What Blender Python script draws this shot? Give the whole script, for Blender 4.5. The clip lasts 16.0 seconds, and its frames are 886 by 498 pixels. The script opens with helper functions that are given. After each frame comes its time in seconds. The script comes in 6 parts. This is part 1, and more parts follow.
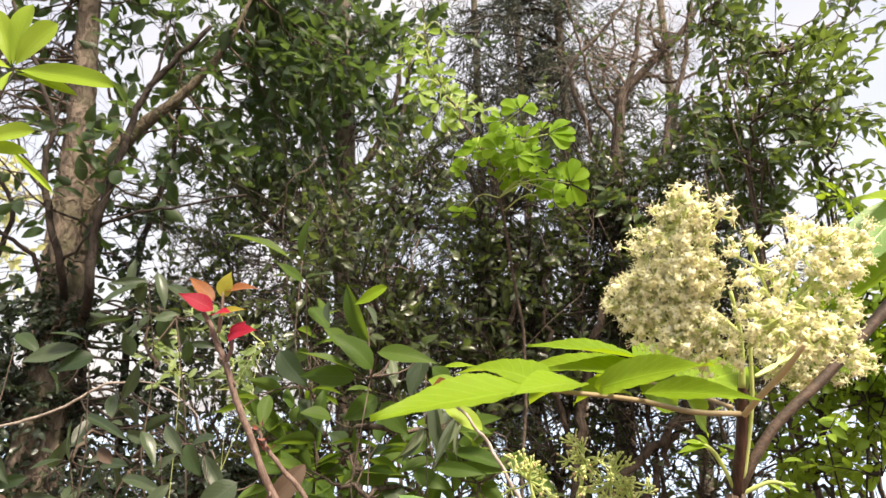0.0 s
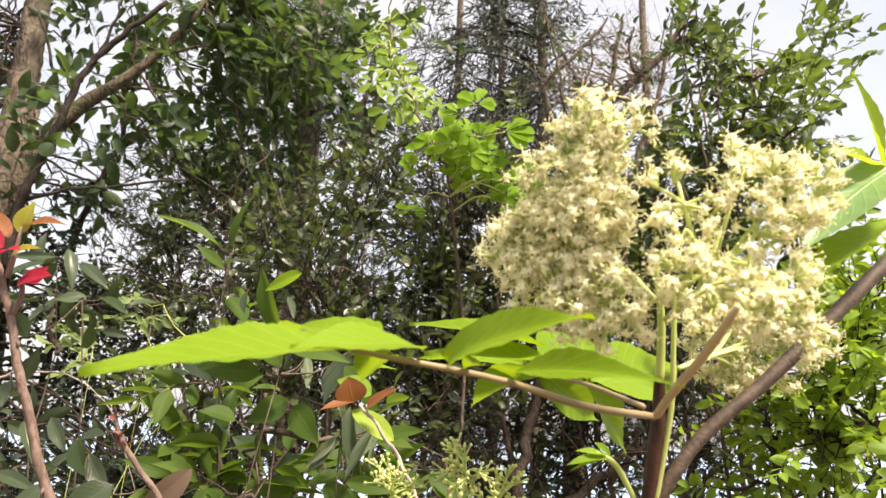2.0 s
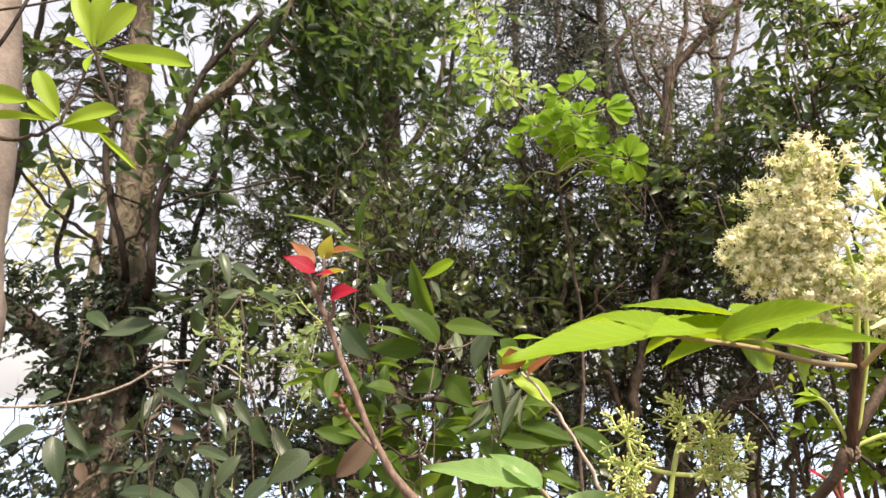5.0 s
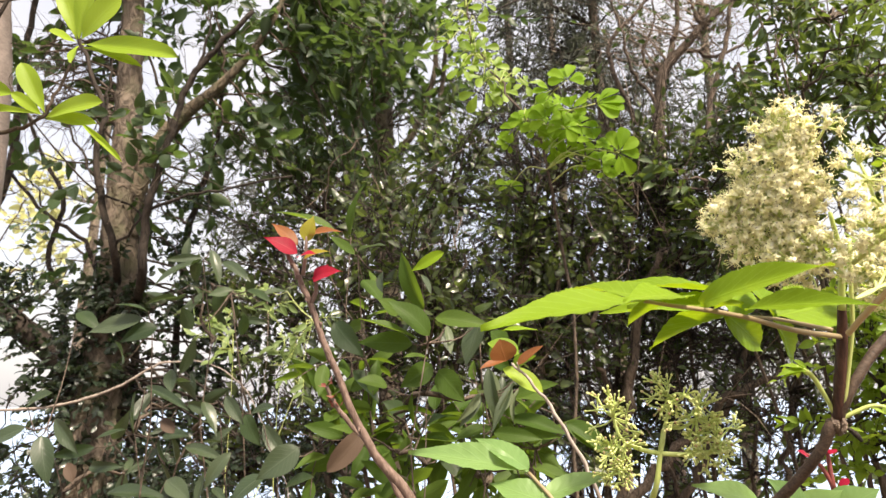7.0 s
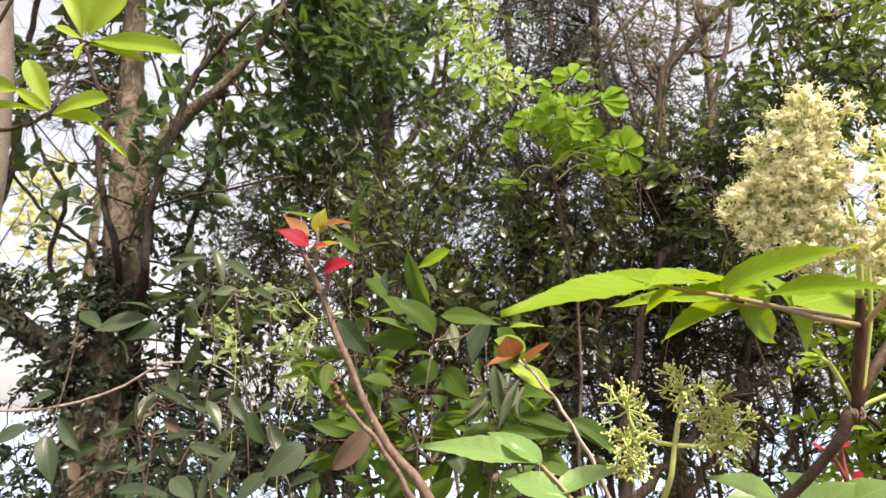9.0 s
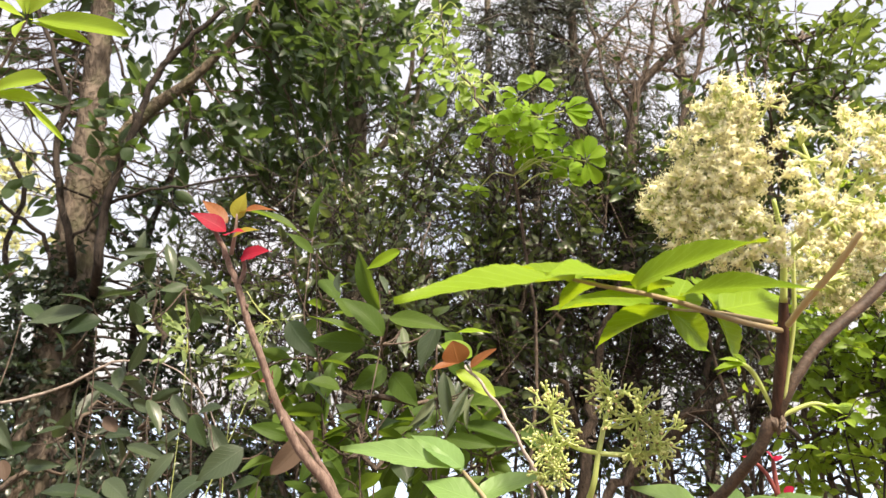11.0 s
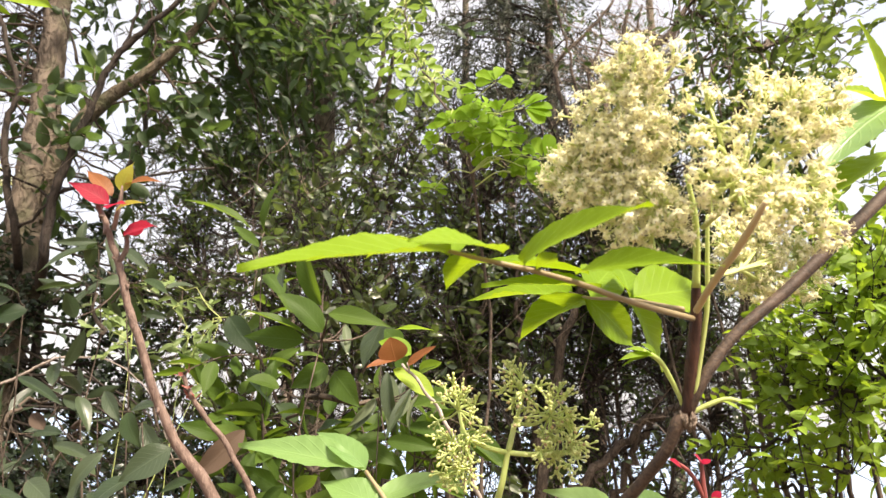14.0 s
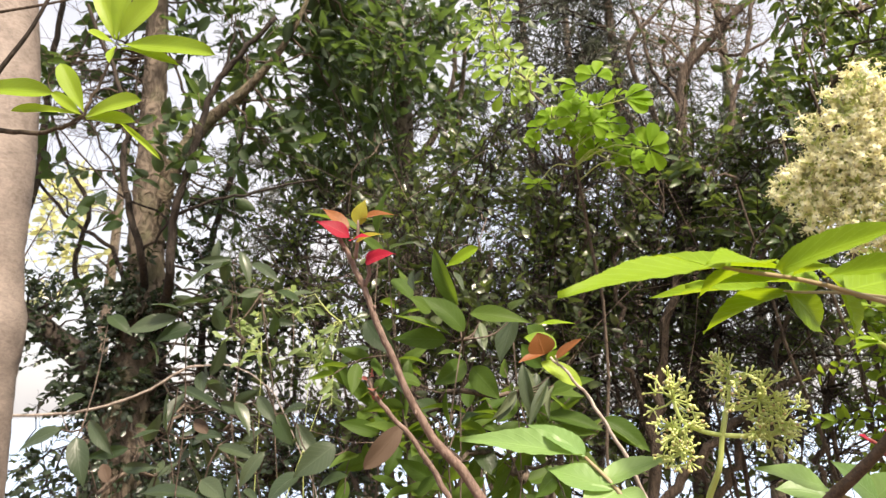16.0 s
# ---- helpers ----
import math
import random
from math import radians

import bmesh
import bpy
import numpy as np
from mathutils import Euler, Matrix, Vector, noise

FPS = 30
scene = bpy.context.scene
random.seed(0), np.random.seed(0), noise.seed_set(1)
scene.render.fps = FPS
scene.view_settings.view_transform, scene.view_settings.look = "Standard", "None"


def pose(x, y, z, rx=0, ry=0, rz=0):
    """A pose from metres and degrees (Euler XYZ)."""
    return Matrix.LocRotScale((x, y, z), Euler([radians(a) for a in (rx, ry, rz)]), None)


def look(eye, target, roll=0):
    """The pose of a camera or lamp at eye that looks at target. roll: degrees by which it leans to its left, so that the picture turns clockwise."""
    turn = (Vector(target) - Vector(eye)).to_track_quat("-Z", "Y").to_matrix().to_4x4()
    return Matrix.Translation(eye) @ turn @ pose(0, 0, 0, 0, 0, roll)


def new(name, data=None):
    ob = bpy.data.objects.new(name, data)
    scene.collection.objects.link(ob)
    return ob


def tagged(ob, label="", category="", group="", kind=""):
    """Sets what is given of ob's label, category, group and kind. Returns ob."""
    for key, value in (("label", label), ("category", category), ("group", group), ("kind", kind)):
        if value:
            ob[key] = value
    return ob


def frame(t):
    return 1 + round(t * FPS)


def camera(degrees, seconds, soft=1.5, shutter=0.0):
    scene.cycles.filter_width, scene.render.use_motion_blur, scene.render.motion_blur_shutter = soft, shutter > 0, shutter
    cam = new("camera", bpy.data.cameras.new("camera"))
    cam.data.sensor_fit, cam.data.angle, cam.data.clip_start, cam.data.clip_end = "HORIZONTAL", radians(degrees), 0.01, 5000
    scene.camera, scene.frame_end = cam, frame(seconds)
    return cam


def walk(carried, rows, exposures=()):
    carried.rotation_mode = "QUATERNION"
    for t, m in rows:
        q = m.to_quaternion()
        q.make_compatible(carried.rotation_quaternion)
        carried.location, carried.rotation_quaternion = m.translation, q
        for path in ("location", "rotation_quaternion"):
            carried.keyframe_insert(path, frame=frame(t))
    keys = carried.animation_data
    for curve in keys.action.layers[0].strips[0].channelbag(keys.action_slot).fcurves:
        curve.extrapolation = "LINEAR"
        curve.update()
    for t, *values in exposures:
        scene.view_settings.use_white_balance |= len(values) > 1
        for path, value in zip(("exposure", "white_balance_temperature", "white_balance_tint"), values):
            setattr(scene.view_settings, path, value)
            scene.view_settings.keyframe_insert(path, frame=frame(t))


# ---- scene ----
cam = camera(66.9, 16.0, soft=1.35)
cam.data.dof.use_dof, cam.data.dof.focus_distance, cam.data.dof.aperture_fstop = True, 0.45, 24.0
PATH = [
    (0, (0.064, 0.095, 1.544), (-0.006, 2.042, 1.997), -0.4),
    (0.5, (0.084, 0.119, 1.538), (0.055, 2.057, 2.03), 1.2),
    (1, (0.108, 0.16, 1.527), (0.098, 2.091, 2.049), 2.8),
    (1.5, (0.116, 0.182, 1.53), (0.119, 2.113, 2.049), 3.4),
    (2, (0.113, 0.184, 1.531), (0.119, 2.116, 2.048), 3.3),
    (2.5, (0.106, 0.17, 1.525), (0.104, 2.106, 2.027), 2.8),
    (3, (0.085, 0.147, 1.532), (0.037, 2.093, 1.989), 2.1),
    (3.5, (0.052, 0.118, 1.531), (-0.072, 2.07, 1.949), 0.5),
    (4, (0.033, 0.096, 1.529), (-0.15, 2.045, 1.942), -0.3),
    (6.5, (0.027, 0.087, 1.528), (-0.136, 2.036, 1.946), 0.0),
    (7, (0.035, 0.097, 1.515), (-0.13, 2.044, 1.941), -0.7),
    (7.5, (0.028, 0.101, 1.513), (-0.145, 2.045, 1.95), -0.9),
    (8, (0.027, 0.097, 1.514), (-0.14, 2.042, 1.947), -0.9),
    (10.5, (0.028, 0.111, 1.5), (-0.126, 2.055, 1.941), -0.5),
    (11, (0.055, 0.12, 1.503), (-0.037, 2.063, 1.968), 0.9),
    (11.5, (0.085, 0.141, 1.502), (0.048, 2.079, 1.996), 1.8),
    (12, (0.096, 0.157, 1.502), (0.07, 2.094, 1.999), 2.0),
    (12.5, (0.094, 0.152, 1.505), (0.067, 2.09, 1.997), 2.0),
    (13, (0.093, 0.15, 1.504), (0.069, 2.089, 1.992), 2.1),
    (13.5, (0.094, 0.152, 1.498), (0.069, 2.092, 1.982), 2.0),
    (14, (0.092, 0.152, 1.498), (0.068, 2.092, 1.981), 1.7),
    (14.5, (0.088, 0.147, 1.5), (0.063, 2.087, 1.987), 1.7),
    (15, (0.074, 0.137, 1.502), (0.028, 2.078, 1.982), 1.2),
    (15.5, (0.037, 0.115, 1.502), (-0.113, 2.056, 1.958), -0.1),
    (16, (0.012, 0.101, 1.501), (-0.198, 2.038, 1.951), -1.1),
]
walk(cam, [(t, look(eye, target, roll)) for t, eye, target, roll in PATH], [(t, stops - 0.04, 7250, 15.5) for t, stops in ((0.0, 1.39), (0.5, 1.39), (1.0, 1.41), (2.0, 1.45), (3.0, 1.46), (4.0, 1.41), (10.5, 1.45), (11.5, 1.53), (12.0, 1.57), (14.5, 1.58), (15.0, 1.57), (15.5, 1.56), (16.0, 1.45))])

# ---- light ----
SUN_UP, SUN_TURN = radians(57), radians(138)
world = bpy.data.worlds.new("sky")
scene.world = world
world.use_nodes = True
sky = world.node_tree.nodes.new("ShaderNodeTexSky")
sky.sky_type, sky.sun_disc = "NISHITA", False
sky.sun_elevation, sky.sun_rotation = SUN_UP, SUN_TURN
sky.dust_density, sky.air_density, sky.ozone_density = 3.5, 1.0, 0.8
# thin bright cloud over the blue
veil = world.node_tree.nodes.new("ShaderNodeTexNoise")
veil.inputs["Scale"].default_value, veil.inputs["Detail"].default_value = 2.5, 5.0
cover = world.node_tree.nodes.new("ShaderNodeMapRange")
cover.inputs[1].default_value, cover.inputs[2].default_value, cover.inputs[3].default_value, cover.inputs[4].default_value = 0.3, 0.7, 0.45, 0.95
cloud = world.node_tree.nodes.new("ShaderNodeMix")
cloud.data_type = "RGBA"
cloud.inputs[7].default_value = (3.0, 3.1, 3.25, 1)
world.node_tree.links.new(veil.outputs[0], cover.inputs[0])
world.node_tree.links.new(cover.outputs[0], cloud.inputs[0])
world.node_tree.links.new(sky.outputs[0], cloud.inputs[6])
world.node_tree.links.new(cloud.outputs[2], world.node_tree.nodes["Background"].inputs[0])
world.node_tree.nodes["Background"].inputs[1].default_value = 0.138
sun = new("sun", bpy.data.lights.new("sun", "SUN"))
sun.data.energy, sun.data.angle, sun.data.color = 4.4, radians(12), (1.0, 0.94, 0.82)
SUN_FROM = Vector((math.sin(SUN_TURN) * math.cos(SUN_UP), math.cos(SUN_TURN) * math.cos(SUN_UP), math.sin(SUN_UP)))
sun.matrix_world = look(SUN_FROM * 20, (0, 0, 0))


# ---- materials ----
def nodes_of(name):
    m = bpy.data.materials.new(name)
    m.use_nodes = True
    tree = m.node_tree
    tree.nodes.clear()

    def add(kind, **values):
        n = tree.nodes.new(kind)
        for key, value in values.items():
            n.inputs[key.replace("_", " ")].default_value = value
        return n

    def join(a, out, b, into):
        tree.links.new(a.outputs[out], b.inputs[into])
    return m, add, join


def leaf_material(name, low, high, through_colour, thin=0.4, rough=0.45, vein=0.25, grain=60.0, gloss=0.3, spots=0.0):
    """A leaf: two tones mixed leaf by leaf, blotches, a pale midrib with side veins, light let through."""
    m, add, join = nodes_of(name)
    geo, info = add("ShaderNodeNewGeometry"), add("ShaderNodeObjectInfo")
    both = add("ShaderNodeMath")
    join(geo, "Random Per Island", both, 0)
    join(info, "Random", both, 1)
    part_of = add("ShaderNodeMath")
    part_of.operation = "FRACT"
    join(both, 0, part_of, 0)
    place = add("ShaderNodeTexCoord")
    blot = add("ShaderNodeTexNoise", Scale=grain, Detail=3.0)
    join(place, "Object", blot, "Vector")
    mixed = add("ShaderNodeMath")
    mixed.operation = "MULTIPLY_ADD"
    join(blot, 0, mixed, 0)
    mixed.inputs[1].default_value = 0.7
    shift = add("ShaderNodeMath")
    shift.operation = "MULTIPLY_ADD"
    join(part_of, 0, shift, 0)
    shift.inputs[1].default_value, shift.inputs[2].default_value = 0.9, -0.35
    join(shift, 0, mixed, 2)
    tone = add("ShaderNodeMix")
    tone.data_type, tone.clamp_factor = "RGBA", True
    join(mixed, 0, tone, 0)
    tone.inputs[6].default_value, tone.inputs[7].default_value = (*low, 1), (*high, 1)
    # veins, from the leaf's own length and breadth
    uv = add("ShaderNodeUVMap")
    split = add("ShaderNodeSeparateXYZ")
    join(uv, 0, split, 0)
    off = add("ShaderNodeMath")
    off.operation = "SUBTRACT"
    off.inputs[1].default_value = 0.5
    join(split, 0, off, 0)
    dist = add("ShaderNodeMath")
    dist.operation = "ABSOLUTE"
    join(off, 0, dist, 0)
    rib = add("ShaderNodeMapRange")
    rib.inputs[1].default_value, rib.inputs[2].default_value = 0.035, 0.0
    join(dist, 0, rib, 0)
    slant = add("ShaderNodeMath")
    slant.operation = "MULTIPLY_ADD"
    slant.inputs[1].default_value = -0.55
    join(dist, 0, slant, 0)
    join(split, 1, slant, 2)
    times = add("ShaderNodeMath")
    times.operation = "MULTIPLY"
    times.inputs[1].default_value = 58.0
    join(slant, 0, times, 0)
    wave = add("ShaderNodeMath")
    wave.operation = "SINE"
    join(times, 0, wave, 0)
    side = add("ShaderNodeMapRange")
    side.inputs[1].default_value, side.inputs[2].default_value, side.inputs[4].default_value = 0.8, 1.0, 0.45
    join(wave, 0, side, 0)
    most = add("ShaderNodeMath")
    most.operation = "MAXIMUM"
    join(rib, 0, most, 0)
    join(side, 0, most, 1)
    amount = add("ShaderNodeMath")
    amount.operation = "MULTIPLY"
    amount.inputs[1].default_value = vein
    join(most, 0, amount, 0)
    veined = add("ShaderNodeMix")
    veined.data_type = "RGBA"
    join(amount, 0, veined, 0)
    join(tone, 2, veined, 6)
    veined.inputs[7].default_value = (*[min(1, 1.6 * c + 0.05) for c in high], 1)
    if spots:
        # small brown flecks and nibbled patches
        fleck = add("ShaderNodeTexNoise", Scale=9.0, Detail=4.0, Roughness=0.75)
        where = add("ShaderNodeVectorMath")
        join(uv, 0, where, 0)
        join(info, "Location", where, 1)
        join(where, 0, fleck, "Vector")
        worn = add("ShaderNodeMapRange")
        worn.inputs[1].default_value, worn.inputs[2].default_value, worn.inputs[4].default_value = 0.68, 0.76, spots * 3
        join(fleck, 0, worn, 0)
        brown = add("ShaderNodeMix")
        brown.data_type = "RGBA"
        join(worn, 0, brown, 0)
        join(veined, 2, brown, 6)
        brown.inputs[7].default_value = (0.09, 0.07, 0.02, 1)
        veined = brown
    bump = add("ShaderNodeBump", Strength=0.3, Distance=0.0012)
    join(most, 0, bump, "Height")
    body = add("ShaderNodeBsdfPrincipled", Roughness=rough, Specular_IOR_Level=gloss)
    join(veined, 2, body, "Base Color")
    join(bump, 0, body, "Normal")
    glow = add("ShaderNodeBsdfTranslucent")
    tint = add("ShaderNodeMix")
    tint.data_type = "RGBA"
    tint.inputs[0].default_value = 0.6
    join(veined, 2, tint, 6)
    tint.inputs[7].default_value = (*through_colour, 1)
    join(tint, 2, glow, "Color")
    mix = add("ShaderNodeMixShader")
    mix.inputs[0].default_value = thin
    join(body, 0, mix, 1)
    join(glow, 0, mix, 2)
    out = add("ShaderNodeOutputMaterial")
    join(mix, 0, out, 0)
    return m


def bark_material(name, dark, light, scale=30.0, stretch=0.25, rough=0.85, relief=0.6, moss=None):
    """Bark: long ragged ridges over fine grain, with broad pale and dark patches and some moss."""
    m, add, join = nodes_of(name)
    place = add("ShaderNodeTexCoord")
    pull = add("ShaderNodeMapping", Scale=(1, 1, stretch))
    join(place, "Object", pull, 0)
    fine = add("ShaderNodeTexNoise", Scale=scale * 4, Detail=6.0, Roughness=0.7)
    ridge = add("ShaderNodeTexNoise", Scale=scale * 1.3, Detail=4.0, Roughness=0.6, Distortion=1.2)
    wide = add("ShaderNodeTexNoise", Scale=scale * 0.35, Detail=3.0)
    for n in (fine, ridge):
        join(pull, 0, n, "Vector")
    join(place, "Object", wide, "Vector")
    cut = add("ShaderNodeMapRange")
    cut.inputs[1].default_value, cut.inputs[2].default_value = 0.4, 0.58
    join(ridge, 0, cut, 0)
    level = add("ShaderNodeMath")
    level.operation = "MULTIPLY_ADD"
    level.inputs[1].default_value = 0.55
    join(cut, 0, level, 0)
    small = add("ShaderNodeMath")
    small.operation = "MULTIPLY"
    small.inputs[1].default_value = 0.5
    join(fine, 0, small, 0)
    join(small, 0, level, 2)
    broad = add("ShaderNodeMath")
    broad.operation = "MULTIPLY_ADD"
    broad.inputs[1].default_value, broad.inputs[2].default_value = 1.4, -0.75
    join(wide, 0, broad, 0)
    both = add("ShaderNodeMath")
    join(level, 0, both, 0)
    join(broad, 0, both, 1)
    tone = add("ShaderNodeMix")
    tone.data_type, tone.clamp_factor = "RGBA", True
    join(both, 0, tone, 0)
    tone.inputs[6].default_value, tone.inputs[7].default_value = (*dark, 1), (*light, 1)
    body = add("ShaderNodeBsdfPrincipled", Roughness=rough, Specular_IOR_Level=0.3)
    last = tone
    if moss:
        last = add("ShaderNodeMix")
        last.data_type = "RGBA"
        patch = add("ShaderNodeMapRange")
        patch.inputs[1].default_value, patch.inputs[2].default_value = 0.52, 0.7
        patch.inputs[4].default_value = 0.7
        join(wide, 0, patch, 0)
        join(patch, 0, last, 0)
        join(tone, 2, last, 6)
        last.inputs[7].default_value = (*moss, 1)
    join(last, 2, body, "Base Color")
    bump = add("ShaderNodeBump", Strength=relief, Distance=0.008)
    join(level, 0, bump, "Height")
    join(bump, 0, body, "Normal")
    out = add("ShaderNodeOutputMaterial")
    join(body, 0, out, 0)
    return m


def plain_material(name, low, high, rough=0.6, scale=200.0, thin=0.0):
    """Small soft parts of a plant: two tones, piece by piece and in fine grain."""
    m, add, join = nodes_of(name)
    geo, info = add("ShaderNodeNewGeometry"), add("ShaderNodeObjectInfo")
    place = add("ShaderNodeTexCoord")
    grain = add("ShaderNodeTexNoise", Scale=scale, Detail=3.0)
    join(place, "Object", grain, "Vector")
    total = add("ShaderNodeMath")
    join(geo, "Random Per Island", total, 0)
    join(info, "Random", total, 1)
    cut = add("ShaderNodeMath")
    cut.operation = "FRACT"
    join(total, 0, cut, 0)
    mean = add("ShaderNodeMath")
    mean.operation = "MULTIPLY_ADD"
    mean.inputs[1].default_value = 0.5
    join(cut, 0, mean, 0)
    half = add("ShaderNodeMath")
    half.operation = "MULTIPLY"
    half.inputs[1].default_value = 0.5
    join(grain, 0, half, 0)
    join(half, 0, mean, 2)
    tone = add("ShaderNodeMix")
    tone.data_type = "RGBA"
    join(mean, 0, tone, 0)
    tone.inputs[6].default_value, tone.inputs[7].default_value = (*low, 1), (*high, 1)
    body = add("ShaderNodeBsdfPrincipled", Roughness=rough)
    join(tone, 2, body, "Base Color")
    out = add("ShaderNodeOutputMaterial")
    if thin:
        glow = add("ShaderNodeBsdfTranslucent")
        join(tone, 2, glow, "Color")
        mix = add("ShaderNodeMixShader")
        mix.inputs[0].default_value = thin
        join(body, 0, mix, 1)
        join(glow, 0, mix, 2)
        join(mix, 0, out, 0)
    else:
        join(body, 0, out, 0)
    return m


ELDER_LEAF = leaf_material("elder_leaf", (0.115, 0.205, 0.008), (0.175, 0.285, 0.014), (0.38, 0.52, 0.015), 0.4, 0.55, 0.3, gloss=0.2, spots=0.25)
QUILT_LEAF = leaf_material("quilted_leaf", (0.125, 0.23, 0.07), (0.2, 0.32, 0.105), (0.34, 0.52, 0.08), 0.35, 0.42, 0.12, gloss=0.45, spots=0.15)
FRESH_LEAF = leaf_material("fresh_leaf", (0.2, 0.31, 0.025), (0.28, 0.4, 0.04), (0.55, 0.7, 0.04), 0.48, 0.45, 0.12)
VINE_LEAF = leaf_material("vine_leaf", (0.115, 0.225, 0.013), (0.2, 0.335, 0.028), (0.42, 0.62, 0.03), 0.5, 0.55, 0.15, gloss=0.1)
OAK_LEAF = leaf_material("oak_leaf", (0.036, 0.073, 0.013), (0.074, 0.121, 0.024), (0.27, 0.42, 0.03), 0.4, 0.5, 0.25, gloss=0.14, spots=0.25)
DULL_LEAF = leaf_material("dull_leaf", (0.023, 0.04, 0.018), (0.055, 0.076, 0.04), (0.15, 0.24, 0.06), 0.25, 0.33, 0.3, gloss=0.5, spots=0.3)
GREY_LEAF = leaf_material("grey_leaf", (0.1, 0.13, 0.07), (0.17, 0.2, 0.12), (0.25, 0.34, 0.12), 0.3, 0.45, 0.2, gloss=0.3)
DARK_LEAF = leaf_material("dark_leaf", (0.013, 0.025, 0.013), (0.047, 0.076, 0.032), (0.2, 0.33, 0.055), 0.32, 0.4, 0.15, gloss=0.3)
THICKET_LEAF = leaf_material("thicket_leaf", (0.016, 0.027, 0.014), (0.078, 0.1, 0.042), (0.23, 0.33, 0.06), 0.3, 0.26, 0.1, gloss=0.6)
IVY_LEAF = leaf_material("ivy_leaf", (0.013, 0.022, 0.015), (0.038, 0.056, 0.034), (0.12, 0.2, 0.05), 0.2, 0.25, 0.15, gloss=0.6)
CAMELLIA_LEAF = leaf_material("camellia_leaf", (0.026, 0.05, 0.02), (0.066, 0.1, 0.035), (0.263, 0.375, 0.0466), 0.35, 0.3, 0.25)
BRIGHT_LEAF = leaf_material("bright_leaf", (0.11, 0.19, 0.02), (0.2, 0.31, 0.035), (0.5, 0.7, 0.04), 0.42, 0.45, 0.15)
NEEDLE_LEAF = leaf_material("needle_leaf", (0.05, 0.058, 0.05), (0.105, 0.11, 0.09), (0.12, 0.16, 0.08), 0.25, 0.6, 0.0)
YELLOW_LEAF = leaf_material("yellow_leaf", (0.42, 0.42, 0.16), (0.58, 0.56, 0.28), (0.75, 0.76, 0.35), 0.5, 0.6, 0.1)
RED_LEAF = leaf_material("red_leaf", (0.22, 0.007, 0.02), (0.36, 0.018, 0.045), (0.55, 0.03, 0.08), 0.4, 0.5, 0.3, gloss=0.2)
ORANGE_LEAF = leaf_material("orange_leaf", (0.15, 0.055, 0.02), (0.24, 0.09, 0.03), (0.45, 0.17, 0.02), 0.35, 0.5, 0.3)
PINK_LEAF = leaf_material("pink_leaf", (0.2, 0.06, 0.045), (0.3, 0.1, 0.075), (0.4, 0.12, 0.08), 0.3, 0.5, 0.2)
OLIVE_LEAF = leaf_material("olive_leaf", (0.28, 0.2, 0.02), (0.3, 0.3, 0.04), (0.6, 0.5, 0.05), 0.45, 0.4, 0.3)
PALE_LEAF = leaf_material("pale_leaf", (0.15, 0.22, 0.08), (0.24, 0.32, 0.13), (0.36, 0.5, 0.15), 0.45, 0.5, 0.1)
DEAD_LEAF = leaf_material("dead_leaf", (0.055, 0.035, 0.024), (0.11, 0.074, 0.05), (0.16, 0.1, 0.05), 0.2, 0.7, 0.12)
TREE_BARK = bark_material("tree_bark", (0.042, 0.033, 0.026), (0.225, 0.18, 0.14), 34, 0.45, 0.9, 0.8, (0.045, 0.06, 0.022))
MOSSY_BARK = bark_material("mossy_bark", (0.045, 0.037, 0.027), (0.22, 0.175, 0.125), 40, 0.6, 0.9, 0.9, (0.035, 0.05, 0.016))
SMOOTH_BARK = bark_material("smooth_bark", (0.14, 0.115, 0.102), (0.27, 0.225, 0.2), 60, 2.6, 0.75, 0.25)
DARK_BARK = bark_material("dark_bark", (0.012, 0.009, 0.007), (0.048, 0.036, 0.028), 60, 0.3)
TWIG_BARK = bark_material("twig_bark", (0.035, 0.026, 0.02), (0.14, 0.105, 0.08), 90, 0.3)
DRY_BARK = bark_material("dry_bark", (0.12, 0.09, 0.07), (0.26, 0.2, 0.155), 90, 0.3)
PALE_BARK = bark_material("pale_bark", (0.2, 0.165, 0.14), (0.4, 0.34, 0.295), 90, 0.3, 0.75, 0.3)
ROSY_BARK = bark_material("rosy_bark", (0.085, 0.052, 0.04), (0.19, 0.13, 0.105), 260, 0.3, 0.6, 0.3)
ELDER_BARK = bark_material("elder_bark", (0.03, 0.019, 0.013), (0.092, 0.06, 0.042), 330, 0.9, 0.6, 0.2)
STEM_RED = bark_material("elder_young_bark", (0.022, 0.009, 0.007), (0.075, 0.034, 0.022), 300, 0.1, 0.5, 0.15)
STEM_GREEN = plain_material("elder_green_stem", (0.42, 0.52, 0.13), (0.56, 0.62, 0.24), 0.5, thin=0.3)
PANICLE_GREEN = plain_material("panicle_stalk", (0.56, 0.66, 0.2), (0.72, 0.78, 0.36), 0.5, thin=0.3)
STALK_TAN = plain_material("leaf_stalk", (0.17, 0.13, 0.065), (0.27, 0.21, 0.115), 0.5)
PETAL = plain_material("petal_cream", (0.97, 0.935, 0.56), (0.995, 0.98, 0.81), 0.6, thin=0.35)
STAMEN = plain_material("stamen", (0.93, 0.9, 0.5), (0.98, 0.95, 0.7), 0.6, thin=0.35)
OVARY = plain_material("ovary", (0.08, 0.045, 0.025), (0.5, 0.4, 0.2), 0.5)
BUD_GREEN = plain_material("bud_green", (0.6, 0.66, 0.2), (0.78, 0.8, 0.42), 0.45, thin=0.25)
BUD_STALK = plain_material("bud_stalk", (0.5, 0.61, 0.18), (0.66, 0.73, 0.32), 0.5, thin=0.35)
